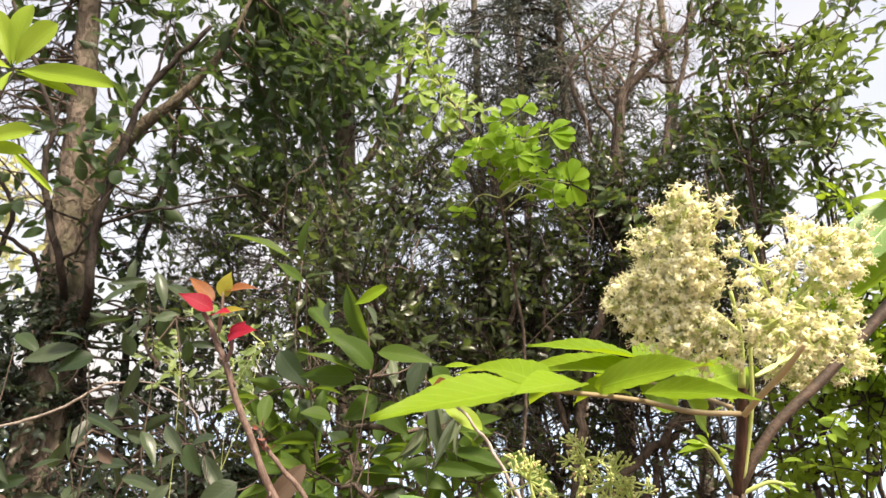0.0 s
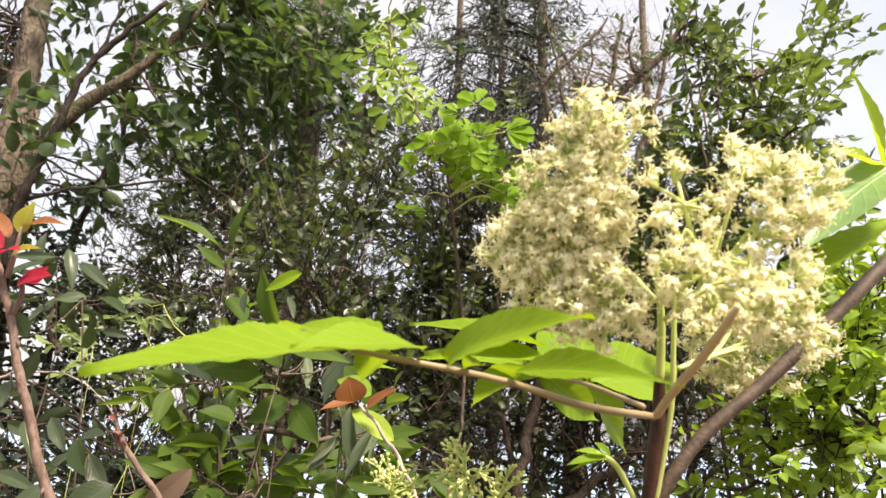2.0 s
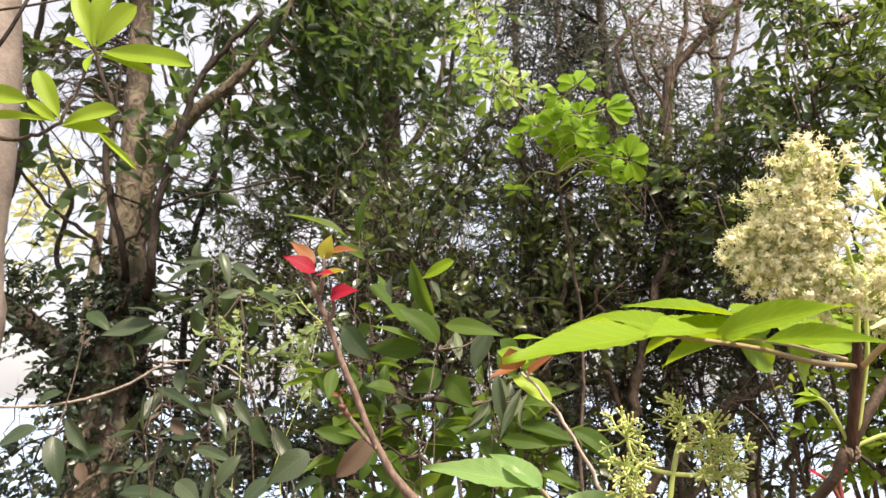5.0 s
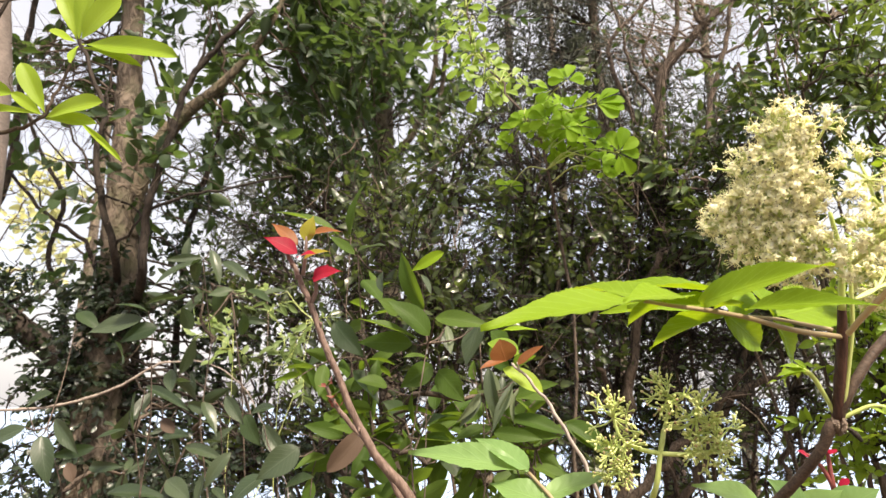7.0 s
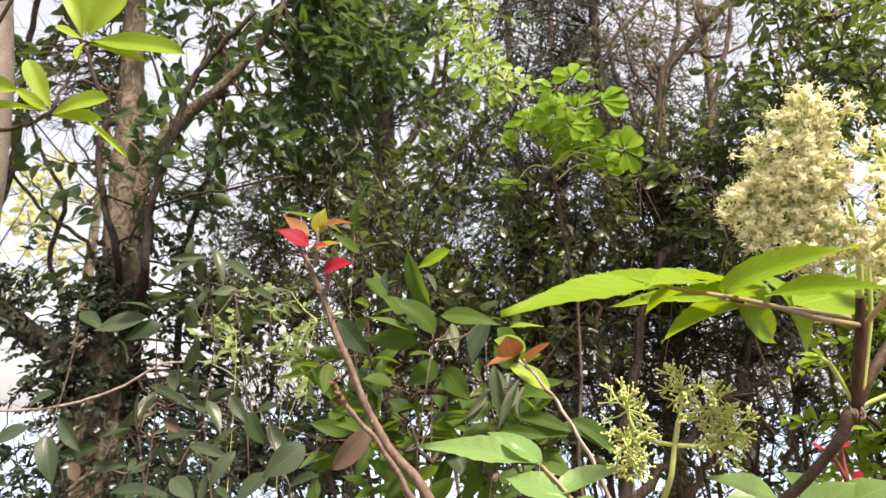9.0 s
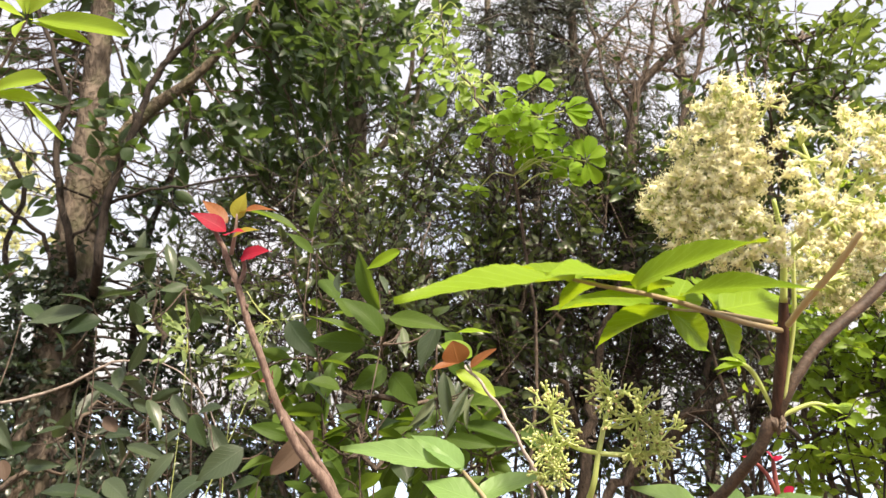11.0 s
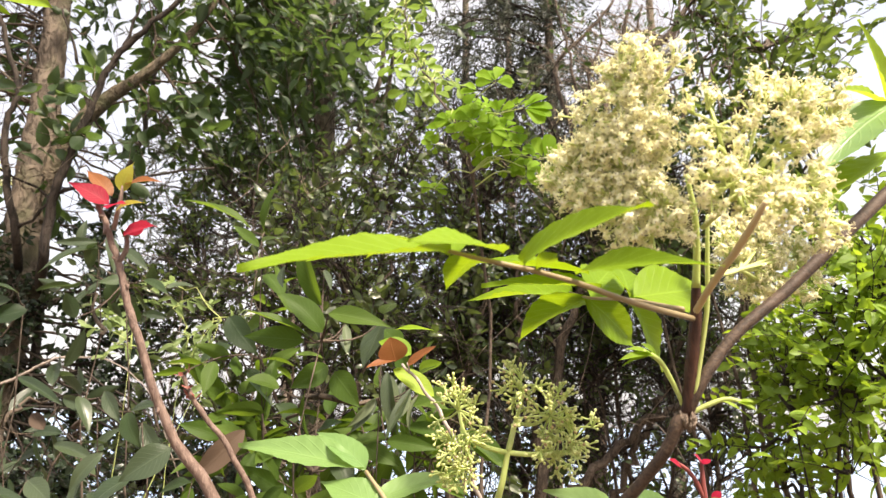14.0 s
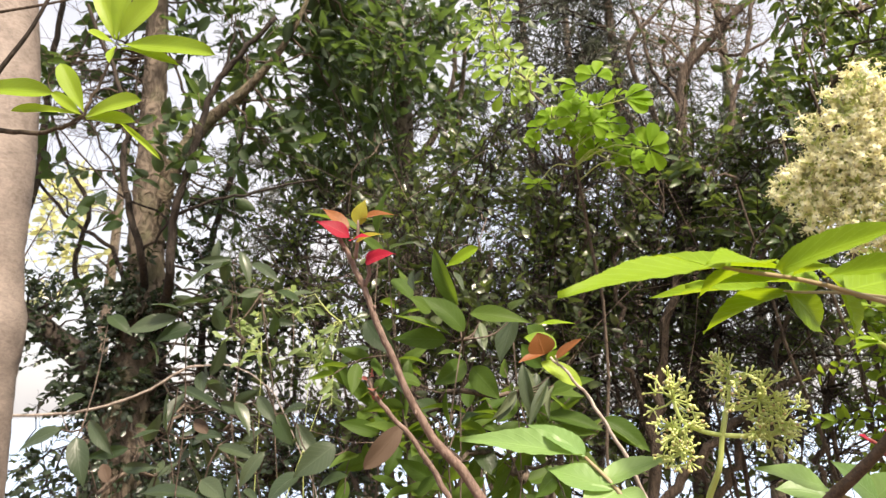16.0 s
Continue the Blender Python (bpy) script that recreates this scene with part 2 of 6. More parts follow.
HUSK_TAN = plain_material("husk_tan", (0.34, 0.24, 0.12), (0.5, 0.4, 0.22), 0.7)
BUD_RED = plain_material("bud_red", (0.16, 0.03, 0.03), (0.27, 0.07, 0.06), 0.5, thin=0.2)


def ground_material():
    m, add, join = nodes_of("litter_to_haze")
    place = add("ShaderNodeTexCoord")
    fine = add("ShaderNodeTexNoise", Scale=9.0, Detail=8.0, Roughness=0.7)
    wide = add("ShaderNodeTexNoise", Scale=0.02, Detail=4.0)
    for n in (fine, wide):
        join(place, "Object", n, "Vector")
    a = add("ShaderNodeMix")
    a.data_type = "RGBA"
    join(fine, 0, a, 0)
    a.inputs[6].default_value, a.inputs[7].default_value = (0.03, 0.022, 0.015, 1), (0.17, 0.115, 0.065, 1)
    # lower, farther ground fades to pale blue: bright sky haze painted into its colour
    b = add("ShaderNodeMix")
    b.data_type = "RGBA"
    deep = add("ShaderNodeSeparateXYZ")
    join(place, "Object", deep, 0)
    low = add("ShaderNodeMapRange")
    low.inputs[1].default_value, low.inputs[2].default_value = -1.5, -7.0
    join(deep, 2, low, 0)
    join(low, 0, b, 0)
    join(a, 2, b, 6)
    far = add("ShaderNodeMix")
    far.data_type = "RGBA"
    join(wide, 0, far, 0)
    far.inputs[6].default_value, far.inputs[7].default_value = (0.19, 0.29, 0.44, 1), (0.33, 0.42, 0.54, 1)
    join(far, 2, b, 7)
    body = add("ShaderNodeBsdfPrincipled", Roughness=0.9)
    join(b, 2, body, "Base Color")
    bump = add("ShaderNodeBump", Strength=0.6, Distance=0.03)
    join(fine, 0, bump, "Height")
    join(bump, 0, body, "Normal")
    out = add("ShaderNodeOutputMaterial")
    join(body, 0, out, 0)
    return m


# ---- building helpers ----
PLACES = {}
rng = np.random.default_rng(7)


def unit(v):
    v = np.asarray(v, float)
    return v / max(1e-9, np.linalg.norm(v))


def ground_height(x, y):
    fall = np.clip((y - 2.5) / 3.0, 0, 1) ** 2
    return -np.minimum(30.0, fall * np.maximum(0, y - 2.5) * 0.45) + 0.02 * np.sin(3.1 * x + 1.3 * y)


def hang(o, parent, m=None):
    """Puts o at the world pose m, under parent."""
    m = m or Matrix()
    PLACES[o] = m
    if parent:
        o.parent = parent
        o.matrix_parent_inverse = PLACES[parent].inverted()
    o.matrix_basis = m
    return o


def thing(name, x, y, label, category, group="", kind="", z=None):
    global rng
    rng = np.random.default_rng(1000 + sum(map(ord, label)) + round(abs(x) * 100))
    o = new(name)
    o.empty_display_size = 0.05
    hang(o, None, Matrix.Translation((x, y, float(ground_height(x, y)) if z is None else z)))
    return tagged(o, label, category, group, kind)


def mesh_of(name, verts, faces, material, uv=None):
    me = bpy.data.meshes.new(name)
    me.from_pydata(np.asarray(verts, float).tolist(), [], faces if isinstance(faces, list) else faces.tolist())
    for m in (material if isinstance(material, (list, tuple)) else [material]):
        me.materials.append(m)
    me.polygons.foreach_set("use_smooth", np.ones(len(me.polygons), bool))
    if uv is not None:
        layer = me.uv_layers.new(name="UVMap")
        idx = np.empty(len(me.loops), np.int32)
        me.loops.foreach_get("vertex_index", idx)
        layer.data.foreach_set("uv", np.asarray(uv, np.float32)[idx].ravel())
    me.update()
    return me


def part(name, me, parent, label="", m=None, kind=""):
    return tagged(hang(new(name, me), parent, m), label, kind=kind)


def bend(points, n, wobble=0.0):
    """A smooth line of n points through the given ones, a little crooked."""
    p = np.asarray(points, float)
    if len(p) == 2:
        p = np.array([p[0], (p[0] + p[1]) / 2, p[1]])
    h = np.maximum(1e-6, np.linalg.norm(np.diff(p, axis=0), axis=1))[:, None]
    slope = np.diff(p, axis=0) / h
    turn = np.concatenate([slope[:1], (slope[1:] * h[:-1] + slope[:-1] * h[1:]) / (h[1:] + h[:-1]), slope[-1:]])
    u = np.linspace(0, len(p) - 1, n)
    i = np.clip(u.astype(int), 0, len(p) - 2)
    f = (u - i)[:, None]
    line = (2 * f ** 3 - 3 * f ** 2 + 1) * p[i] + (f ** 3 - 2 * f ** 2 + f) * h[i] * turn[i] + (3 * f ** 2 - 2 * f ** 3) * p[i + 1] + (f ** 3 - f ** 2) * h[i] * turn[i + 1]
    if wobble:
        kick = rng.normal(0, wobble, line.shape)
        kick[0] = kick[-1] = 0
        line = line + kick
    return line


def tube(line, radii, sides=6, rough=0.0):
    """Points and faces of a round stem along a line."""
    line = np.asarray(line, float)
    n = len(line)
    r = np.interp(np.linspace(0, 1, n), np.linspace(0, 1, len(radii)), radii)
    along = np.gradient(line, axis=0)
    along /= np.maximum(1e-9, np.linalg.norm(along, axis=1))[:, None]
    ref = np.where(np.abs(along[:, 2:3]) > 0.9, np.array([[1.0, 0, 0]]), np.array([[0, 0, 1.0]]))
    a = np.cross(along, ref)
    a /= np.maximum(1e-9, np.linalg.norm(a, axis=1))[:, None]
    for k in range(1, n):
        v = a[k - 1] - along[k] * (a[k - 1] @ along[k])
        a[k] = v / max(1e-9, np.linalg.norm(v))
    b = np.cross(along, a)
    t = np.arange(sides) * 2 * math.pi / sides
    ring = np.cos(t)[None, :, None] * a[:, None] + np.sin(t)[None, :, None] * b[:, None]
    rr = r[:, None] * (1 + (rng.normal(0, rough, (n, sides)) if rough else np.zeros((n, sides))))
    verts = (line[:, None] + ring * rr[:, :, None]).reshape(-1, 3)
    i, j = np.meshgrid(np.arange(n - 1), np.arange(sides), indexing="ij")
    k = (j + 1) % sides
    faces = np.stack([i * sides + j, i * sides + k, (i + 1) * sides + k, (i + 1) * sides + j], -1).reshape(-1, 4).tolist()
    faces.append(list(range(sides))[::-1])
    faces.append([(n - 1) * sides + q for q in range(sides)])
    return verts, faces


class Heap:
    """Gathers many small pieces into one mesh."""

    def __init__(self):
        self.v, self.f, self.n = [], [], 0

    def add(self, verts, faces):
        self.v.append(np.asarray(verts, float))
        self.f.extend([[q + self.n for q in f] for f in faces])
        self.n += len(verts)

    def mesh(self, name, material):
        return mesh_of(name, np.concatenate(self.v), self.f, material)


def stem(name, points, radii, material, parent, label="", n=16, sides=10, rough=0.03, wobble=0.0):
    v, f = tube(bend(points, n, wobble), radii, sides, rough)
    return part(name, mesh_of(name, v, f, material), parent, label)


# leaf outlines: where along the leaf it is broadest, how blunt base and tip are
SHAPES = {
    "elder": (0.78, 1.4), "lance": (0.8, 1.1), "oval": (0.7, 0.75), "spoon": (1.3, 0.55), "ovate": (0.6, 0.95), "needle": (0.5, 0.8), "blade": (1.15, 0.7), "pointed": (0.72, 1.15),
}


def leaf_form(shape, nu, nv, fold, curl, teeth=0.0, ripple=0.0, seed=0):
    """A leaf one long and one broad that lies along +y, its upper side to +z."""
    a, b = SHAPES[shape]
    r = np.random.default_rng(seed)
    u = np.linspace(0, 1, nu)
    w = np.power(u, a) * np.power(1 - u, b)
    w = w / w.max() * 0.5
    w[0], w[-1] = 0.015, 0.004
    if teeth:
        w[1:-1] *= 1 + teeth * np.where(np.arange(nu - 2) % 2, 1, -1)
    s = np.linspace(-1, 1, nv)
    x = w[:, None] * s[None]
    bow = r.normal(0, 0.03)
    y = np.repeat(u[:, None], nv, 1) + (0.05 * np.abs(s) * (w[:, None]))
    x = x + bow * np.sin(math.pi * u)[:, None]
    z = fold * np.abs(x) - curl * (u ** 2)[:, None] + ripple * np.sin(9 * u + r.uniform(0, 6))[:, None] * s[None]
    if teeth:
        z = z + 0.0045 * np.sin(2 * math.pi * 8 * (u[:, None] - 0.1 * np.abs(s)[None])) * np.abs(s)[None] * (w[:, None] / 0.5) + 0.02 * np.sin(4 * u + seed)[:, None] * s[None]
    verts = np.stack([x, y, z], -1).reshape(-1, 3)
    i, j = np.meshgrid(np.arange(nu - 1), np.arange(nv - 1), indexing="ij")
    faces = np.stack([i * nv + j, i * nv + j + 1, (i + 1) * nv + j + 1, (i + 1) * nv + j], -1).reshape(-1, 4)
    uv = np.stack([np.repeat((s[None] * 0.5 + 0.5), nu, 0), np.repeat(u[:, None], nv, 1)], -1).reshape(-1, 2)
    return verts, faces, uv


LEAF_MESHES = {}


def leaf_mesh(shape, material, variant, curl):
    key = (shape, material.name, variant, curl)
    if key not in LEAF_MESHES:
        toothed = shape == "elder"
        v, f, uv = leaf_form(shape, 61 if toothed else 15, 7, 0.12, curl + 0.02 * variant, 0.022 if toothed else 0.0, 0.012, variant + 3)
        LEAF_MESHES[key] = mesh_of(shape + "_leaf", v, f, material, uv)
    return LEAF_MESHES[key]


COUNT = [0]


def frame_of(base, tip, normal, width):
    b, t = Vector(base), Vector(tip)
    y = t - b
    length = y.length
    y.normalize()
    z = Vector(normal) - y * Vector(normal).dot(y)
    z.normalize()
    x = y.cross(z)
    return Matrix.Translation(b) @ Matrix((x, y, z)).transposed().to_4x4() @ Matrix.Diagonal((width, length, length, 1))


def leaf(parent, base, tip, width, material, shape="oval", normal=(0, -0.6, 0.8), curl=0.08, name="leaf", label=""):
    COUNT[0] += 1
    return part(name, leaf_mesh(shape, material, COUNT[0] % 3, curl), parent, label, frame_of(base, tip, normal, width))


# ---- ground ----
def build_ground():
    xs = np.unique(np.concatenate([np.linspace(-6, 6, 41), np.sign(np.linspace(-1, 1, 31)) * 6 + np.linspace(-1, 1, 31) ** 5 * 2500]))
    ys = np.unique(np.concatenate([np.linspace(-4, 14, 55), 14 + np.linspace(0, 1, 30) ** 4 * 3000, -4 - np.linspace(0, 1, 12) ** 3 * 600]))
    gx, gy = np.meshgrid(xs, ys)
    gz = ground_height(gx, gy)
    v = np.stack([gx, gy, gz], -1).reshape(-1, 3)
    nx, ny = len(xs), len(ys)
    i, j = np.meshgrid(np.arange(ny - 1), np.arange(nx - 1), indexing="ij")
    f = np.stack([i * nx + j, i * nx + j + 1, (i + 1) * nx + j + 1, (i + 1) * nx + j], -1).reshape(-1, 4)
    tagged(new("ground", mesh_of("ground", v, f, ground_material())), "brown leaf-littered woodland hillside falling to a valley tinted pale blue as haze", "ground", kind="structure")


build_ground()


# ---- woody plants ----
class Plant:
    """Leaves and twigs of one shrub or crown, gathered and then built as a few parts."""

    def __init__(self, owner, leaf_shape, leaf_length, leaf_width, leaf_mat, wood_mat, per=7, reach=0.16, droop=0.0, cheap=False, twig=0.0012, flat=0.5):
        self.owner, self.shape, self.len, self.wid = owner, leaf_shape, leaf_length, leaf_width
        self.leaf_mat, self.wood_mat = leaf_mat, wood_mat
        self.per, self.reach, self.droop, self.cheap, self.twig, self.flat = per, reach, droop, cheap, twig, flat
        self.pos, self.way, self.up, self.size = [], [], [], []
        self.wood = Heap()

    def spray(self, start, way, length):
        """A twig with leaves on alternate sides."""
        way = unit(way)
        end = start + way * length + np.array([0, 0, -self.droop * length])
        mid = (start + end) / 2 + rng.normal(0, 0.08 * length, 3) + np.array([0, 0, 0.1 * length])
        line = bend([start, mid, end], 5)
        v, f = tube(line, [self.twig, self.twig * 0.5], 3)
        self.wood.add(v, f[:-2])
        side = unit(np.cross(way, rng.normal(0, 1, 3) + np.array([0, 0, 1.5])))
        for k in range(self.per):
            u = 0.15 + 0.85 * (k + rng.uniform(0, 0.6)) / self.per
            at = line[0] * (1 - u) ** 2 + 2 * u * (1 - u) * line[2] + u * u * line[4]
            d = unit(way * rng.uniform(0.3, 0.9) + side * (1 if k % 2 else -1) * rng.uniform(0.5, 1.1) + rng.normal(0, 0.3, 3) + np.array([0, 0, -self.droop]))
            if k == self.per - 1:
                d = unit(way + rng.normal(0, 0.2, 3))
            self.pos.append(at)
            self.way.append(d)
            self.up.append(np.array([0, -0.25, 1.0]) * self.flat + rng.normal(0, 0.45, 3))
            self.size.append(rng.uniform(0.65, 1.15))

    def region(self, centre, radii, boughs, sprays, roots, thick=0.004, leafy=1.0):
        """Boughs from the nearest of roots into an egg-shaped space, with sprays along them."""
        c, r = np.asarray(centre, float), np.asarray(radii, float)
        roots = np.asarray(roots, float)
        for _ in range(boughs):
            q = rng.normal(0, 1, 3)
            end = c + r * unit(q) * rng.uniform(0.25, 1.0) ** 0.5
            d = np.linalg.norm(roots - end, axis=1) + rng.uniform(0, 0.15, len(roots))
            start = roots[np.argmin(d)]
            gap = np.linalg.norm(end - start)
            mid = start * 0.45 + end * 0.55 + rng.normal(0, 0.09, 3) * gap + np.array([0, 0, 0.06 * gap])
            line = bend([start, mid, end], 9, 0.006)
            v, f = tube(line, [thick, thick * 0.35], 4)
            self.wood.add(v, f[:-2])
            inside = np.where((((line - c) / (r * 1.15)) ** 2).sum(1) < 1)[0]
            if not len(inside):
                inside = np.array([7, 8])
            for _ in range(sprays):
                k = rng.choice(inside)
                go = unit(unit(end - start) * 0.5 + rng.normal(0, 0.7, 3) + np.array([0, 0, 0.15]))
                if rng.uniform() < leafy:
                    self.spray(line[k], go, self.reach * rng.uniform(0.6, 1.3))
                else:
                    tip = line[k] + go * self.reach * rng.uniform(0.6, 1.6)
                    v, f = tube(bend([line[k], (line[k] + tip) / 2 + rng.normal(0, 0.015, 3), tip], 4), [self.twig, self.twig * 0.4], 3)
                    self.wood.add(v, f[:-2])
        return self

    def build(self, leaves="foliage", twigs="branchwork", leaf_label="", singles=0):
        """singles: how many of the foremost leaves stand as parts of their own; the rest are one mass."""
        nu, nv = (4, 3) if self.cheap else (6, 3)
        if self.pos:
            order = np.argsort(np.array(self.pos)[:, 1], kind="stable")
            pos, y, up = (np.array(a)[order] for a in (self.pos, self.way, self.up))
            z = up - y * (up * y).sum(1)[:, None]
            z /= np.maximum(1e-6, np.linalg.norm(z, axis=1))[:, None]
            x = np.cross(y, z)
            s = np.array(self.size)[order]
            for i in range(min(singles, len(pos))):
                m = Matrix((*(Matrix((x[i] * self.wid * s[i], y[i] * self.len * s[i], z[i] * self.len * s[i])).transposed()),)).to_4x4()
                m.translation = Vector(pos[i])
                part("leaf", leaf_mesh(self.shape, self.leaf_mat, i % 3, (0.06, 0.16, 0.28)[i % 3]), self.owner, m=m)
            pos, x, y, z, s = (a[singles:] for a in (pos, x, y, z, s))
        if self.pos and len(pos):
            vs, fs, us, total = [], [], [], 0
            kinds = rng.integers(0, 4, len(pos))
            for kind in range(4):
                tv, tf, tuv = leaf_form(self.shape, nu, nv, 0.25, (0.02, 0.12, 0.25, 0.4)[kind], 0, 0.02, kind)
                pick = np.where(kinds == kind)[0]
                if not len(pick):
                    continue
                m = np.stack([x[pick] * self.wid * s[pick, None], y[pick] * self.len * s[pick, None], z[pick] * self.len * s[pick, None]], 1)
                v = np.einsum("ka,nab->nkb", tv, m) + pos[pick][:, None]
                vs.append(v.reshape(-1, 3))
                fs.append((tf[None] + (total + np.arange(len(pick)) * len(tv))[:, None, None]).reshape(-1, 4))
                us.append(np.tile(tuv, (len(pick), 1)))
                total += len(pick) * len(tv)
            me = mesh_of(leaves, np.concatenate(vs), np.concatenate(fs), self.leaf_mat, np.concatenate(us))
            part(leaves, me, self.owner, leaf_label, kind="stuff")
        if self.wood.n:
            part(twigs, self.wood.mesh(twigs, self.wood_mat), self.owner, kind="stuff")


def stalks(owner, foot, tops, radius, material, name="stem"):
    """Crooked stems from the ground to each of the tops; gives the points along their upper halves."""
    got = []
    for q in tops:
        q = np.asarray(q, float)
        base = np.array([foot[0] + rng.normal(0, 0.03), foot[1] + rng.normal(0, 0.03), float(ground_height(foot[0], foot[1])) - 0.05])
        mid = base * 0.5 + q * 0.5 + rng.normal(0, 0.05, 3)
        line = bend([base, mid, q], 14, 0.008)
        v, f = tube(line, [radius, radius * 0.7, radius * 0.2], 6, 0.05)
        part(name, mesh_of(name, v, f, material), owner)
        got.extend(line[6:])
    return got


# ---- the old tree with ivy on its foot ----
def old_tree():
    t = thing("old_tree", *(-0.9747, 1.75, 1.253)[:2], "old forked tree with flaky brown bark and ivy-clad foot", "tree")
    x, y, z = (-0.978, 1.75, 1.214)
    trunk = [(x - 0.06, y, float(ground_height(x, y)) - 0.1)] + [(-0.9838, 1.75, 1.201), (-0.9834, 1.75, 1.412), (-0.9712, 1.75, 1.593), (-0.9588, 1.75, 1.752), (-0.9674, 1.75, 1.965), (-0.9714, 1.75, 2.206), (-0.9825, 1.75, 2.444), (-0.9956, 1.75, 2.753), (-1.001, 1.75, 3.023)]
    stem("trunk", trunk, [0.076, 0.067, 0.06, 0.054, 0.05, 0.044, 0.037, 0.031, 0.027, 0.024], TREE_BARK, t, n=140, sides=24, rough=0.06)
    limb = [(-0.9442, 1.75, 1.933), (-0.933, 1.75, 2.058), (-0.9085, 1.75, 2.146), (-0.8661, 1.75, 2.217), (-0.8064, 1.75, 2.281), (-0.7147, 1.75, 2.36), (-0.5958, 1.75, 2.508), (-0.5204, 1.75, 2.682)]
    stem("limb", limb, [0.026, 0.025, 0.022, 0.017, 0.01, 0.005], MOSSY_BARK, t, "mossy leaning limb", n=60, sides=12, rough=0.08)
    low = [(-1.478, 1.8, 1.836), (-1.32, 1.8, 1.756), (-1.223, 1.8, 1.687), (-1.128, 1.8, 1.619), (-1.034, 1.8, 1.538), (-1.004, 1.8, 1.466)]
    stem("limb", low, [0.024, 0.031, 0.035, 0.038], DARK_BARK, t, n=24, sides=10, rough=0.06)
    wood = [*bend(trunk, 30)[8:], *bend(limb, 16), *bend(low, 12)]
    crown = Plant(t, "ovate", 0.056, 0.027, DARK_LEAF, TWIG_BARK, per=7, reach=0.18, droop=0.3)
    crown.region((-0.7398, 1.95, 2.575), (0.283, 0.3, 0.204), 8, 6, wood)
    crown.region((-1.058, 1.9, 2.743), (0.336, 0.25, 0.122), 16, 4, wood, 0.004, 0.5)
    crown.region((-0.4575, 1.9, 2.587), (0.214, 0.25, 0.183), 9, 6, wood)
    crown.region((-0.568, 1.9, 2.228), (0.183, 0.25, 0.168), 7, 5, wood)
    crown.region((-1.284, 1.9, 2.428), (0.199, 0.2, 0.229), 40, 6, wood, 0.004, 0.1)
    crown.region((-0.8929, 1.95, 2.136), (0.173, 0.2, 0.188), 8, 4, wood, 0.004, 0.25)
    crown.region((-0.8455, 1.55, 2.106), (0.148, 0.06, 0.234), 8, 3, wood, 0.002, 0.3)
    crown.region((-1.203, 1.9, 2.012), (0.183, 0.2, 0.183), 9, 3, wood, 0.004, 0.25)
    crown.region((-0.75, 2.0, 3.2), (0.7, 0.6, 0.45), 26, 8, [(-0.86, 1.75, 2.75), (-0.6, 1.8, 2.75), (-0.86, 1.75, 3.0)], 0.008)
    crown.build("crown", "branchwork", singles=200)
    ivy = Plant(t, "ovate", 0.021, 0.013, IVY_LEAF, DARK_BARK, per=11, reach=0.09, droop=0.2, twig=0.001)
    ivy.region((-0.9366, 1.7, 1.774), (0.102, 0.1, 0.109), 10, 6, wood)
    ivy.region((-0.985, 1.69, 1.64), (0.085, 0.05, 0.14), 11, 6, wood)
    ivy.region((-1.165, 1.75, 1.698), (0.154, 0.1, 0.0841), 5, 5, wood)
    ivy.region((-1.022, 1.72, 1.537), (0.151, 0.1, 0.11), 18, 6, wood)
    ivy.region((-1.285, 1.8, 1.861), (0.101, 0.1, 0.0866), 4, 5, wood)
    ivy.region((-0.8254, 1.9, 1.981), (0.183, 0.12, 0.138), 6, 6, wood)
    ivy.region((-0.7112, 1.9, 1.718), (0.199, 0.12, 0.153), 14, 6, wood)
    ivy.region((-1.188, 1.8, 1.469), (0.159, 0.1, 0.159), 5, 6, wood)
    ivy.region((-0.8178, 1.85, 1.491), (0.223, 0.1, 0.163), 18, 6, wood)
    ivy.region((-1.001, 1.7, 1.324), (0.299, 0.15, 0.0816), 12, 6, wood)
    ivy.region((-0.5975, 1.7, 1.321), (0.272, 0.15, 0.0816), 17, 7, wood)
    ivy.build("ivy", "ivy_branchwork", singles=200)


old_tree()


def side_sapling(name, label, foot_y, line, r, extra=()):
    """A thin dark sapling with its own side shoots."""
    foot = line[0]
    t = thing(name, foot[0], foot_y, label, "sapling", group="dark saplings round the old tree")
    base = (foot[0], foot[1], float(ground_height(foot[0], foot[1])) - 0.05)
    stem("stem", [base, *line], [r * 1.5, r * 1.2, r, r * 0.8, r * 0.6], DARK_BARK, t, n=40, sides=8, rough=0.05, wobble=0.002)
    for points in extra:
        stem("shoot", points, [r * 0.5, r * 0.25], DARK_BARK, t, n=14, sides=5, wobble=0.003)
    return t


side_sapling("sapling", "thin dark crooked sapling in front of the old tree", 1.95, [(-1.006, 1.95, 1.523), (-0.9549, 1.85, 1.734)] + [(-0.7845, 1.55, 1.812), (-0.7849, 1.55, 1.934), (-0.7631, 1.55, 2.045), (-0.7376, 1.55, 2.136), (-0.7007, 1.55, 2.28), (-0.6286, 1.55, 2.368), (-0.5535, 1.55, 2.451)], 0.0095,
             ([(-0.7376, 1.55, 2.136), (-0.7705, 1.55, 2.235), (-0.8066, 1.55, 2.328), (-0.8423, 1.55, 2.407)], [(-0.7791, 1.55, 1.948), (-0.696, 1.55, 1.979), (-0.6007, 1.55, 1.989), (-0.439, 1.55, 2.017)], [(-0.7132, 1.55, 2.232), (-0.6895, 1.55, 2.306), (-0.6634, 1.55, 2.396), (-0.6584, 1.55, 2.458)]))
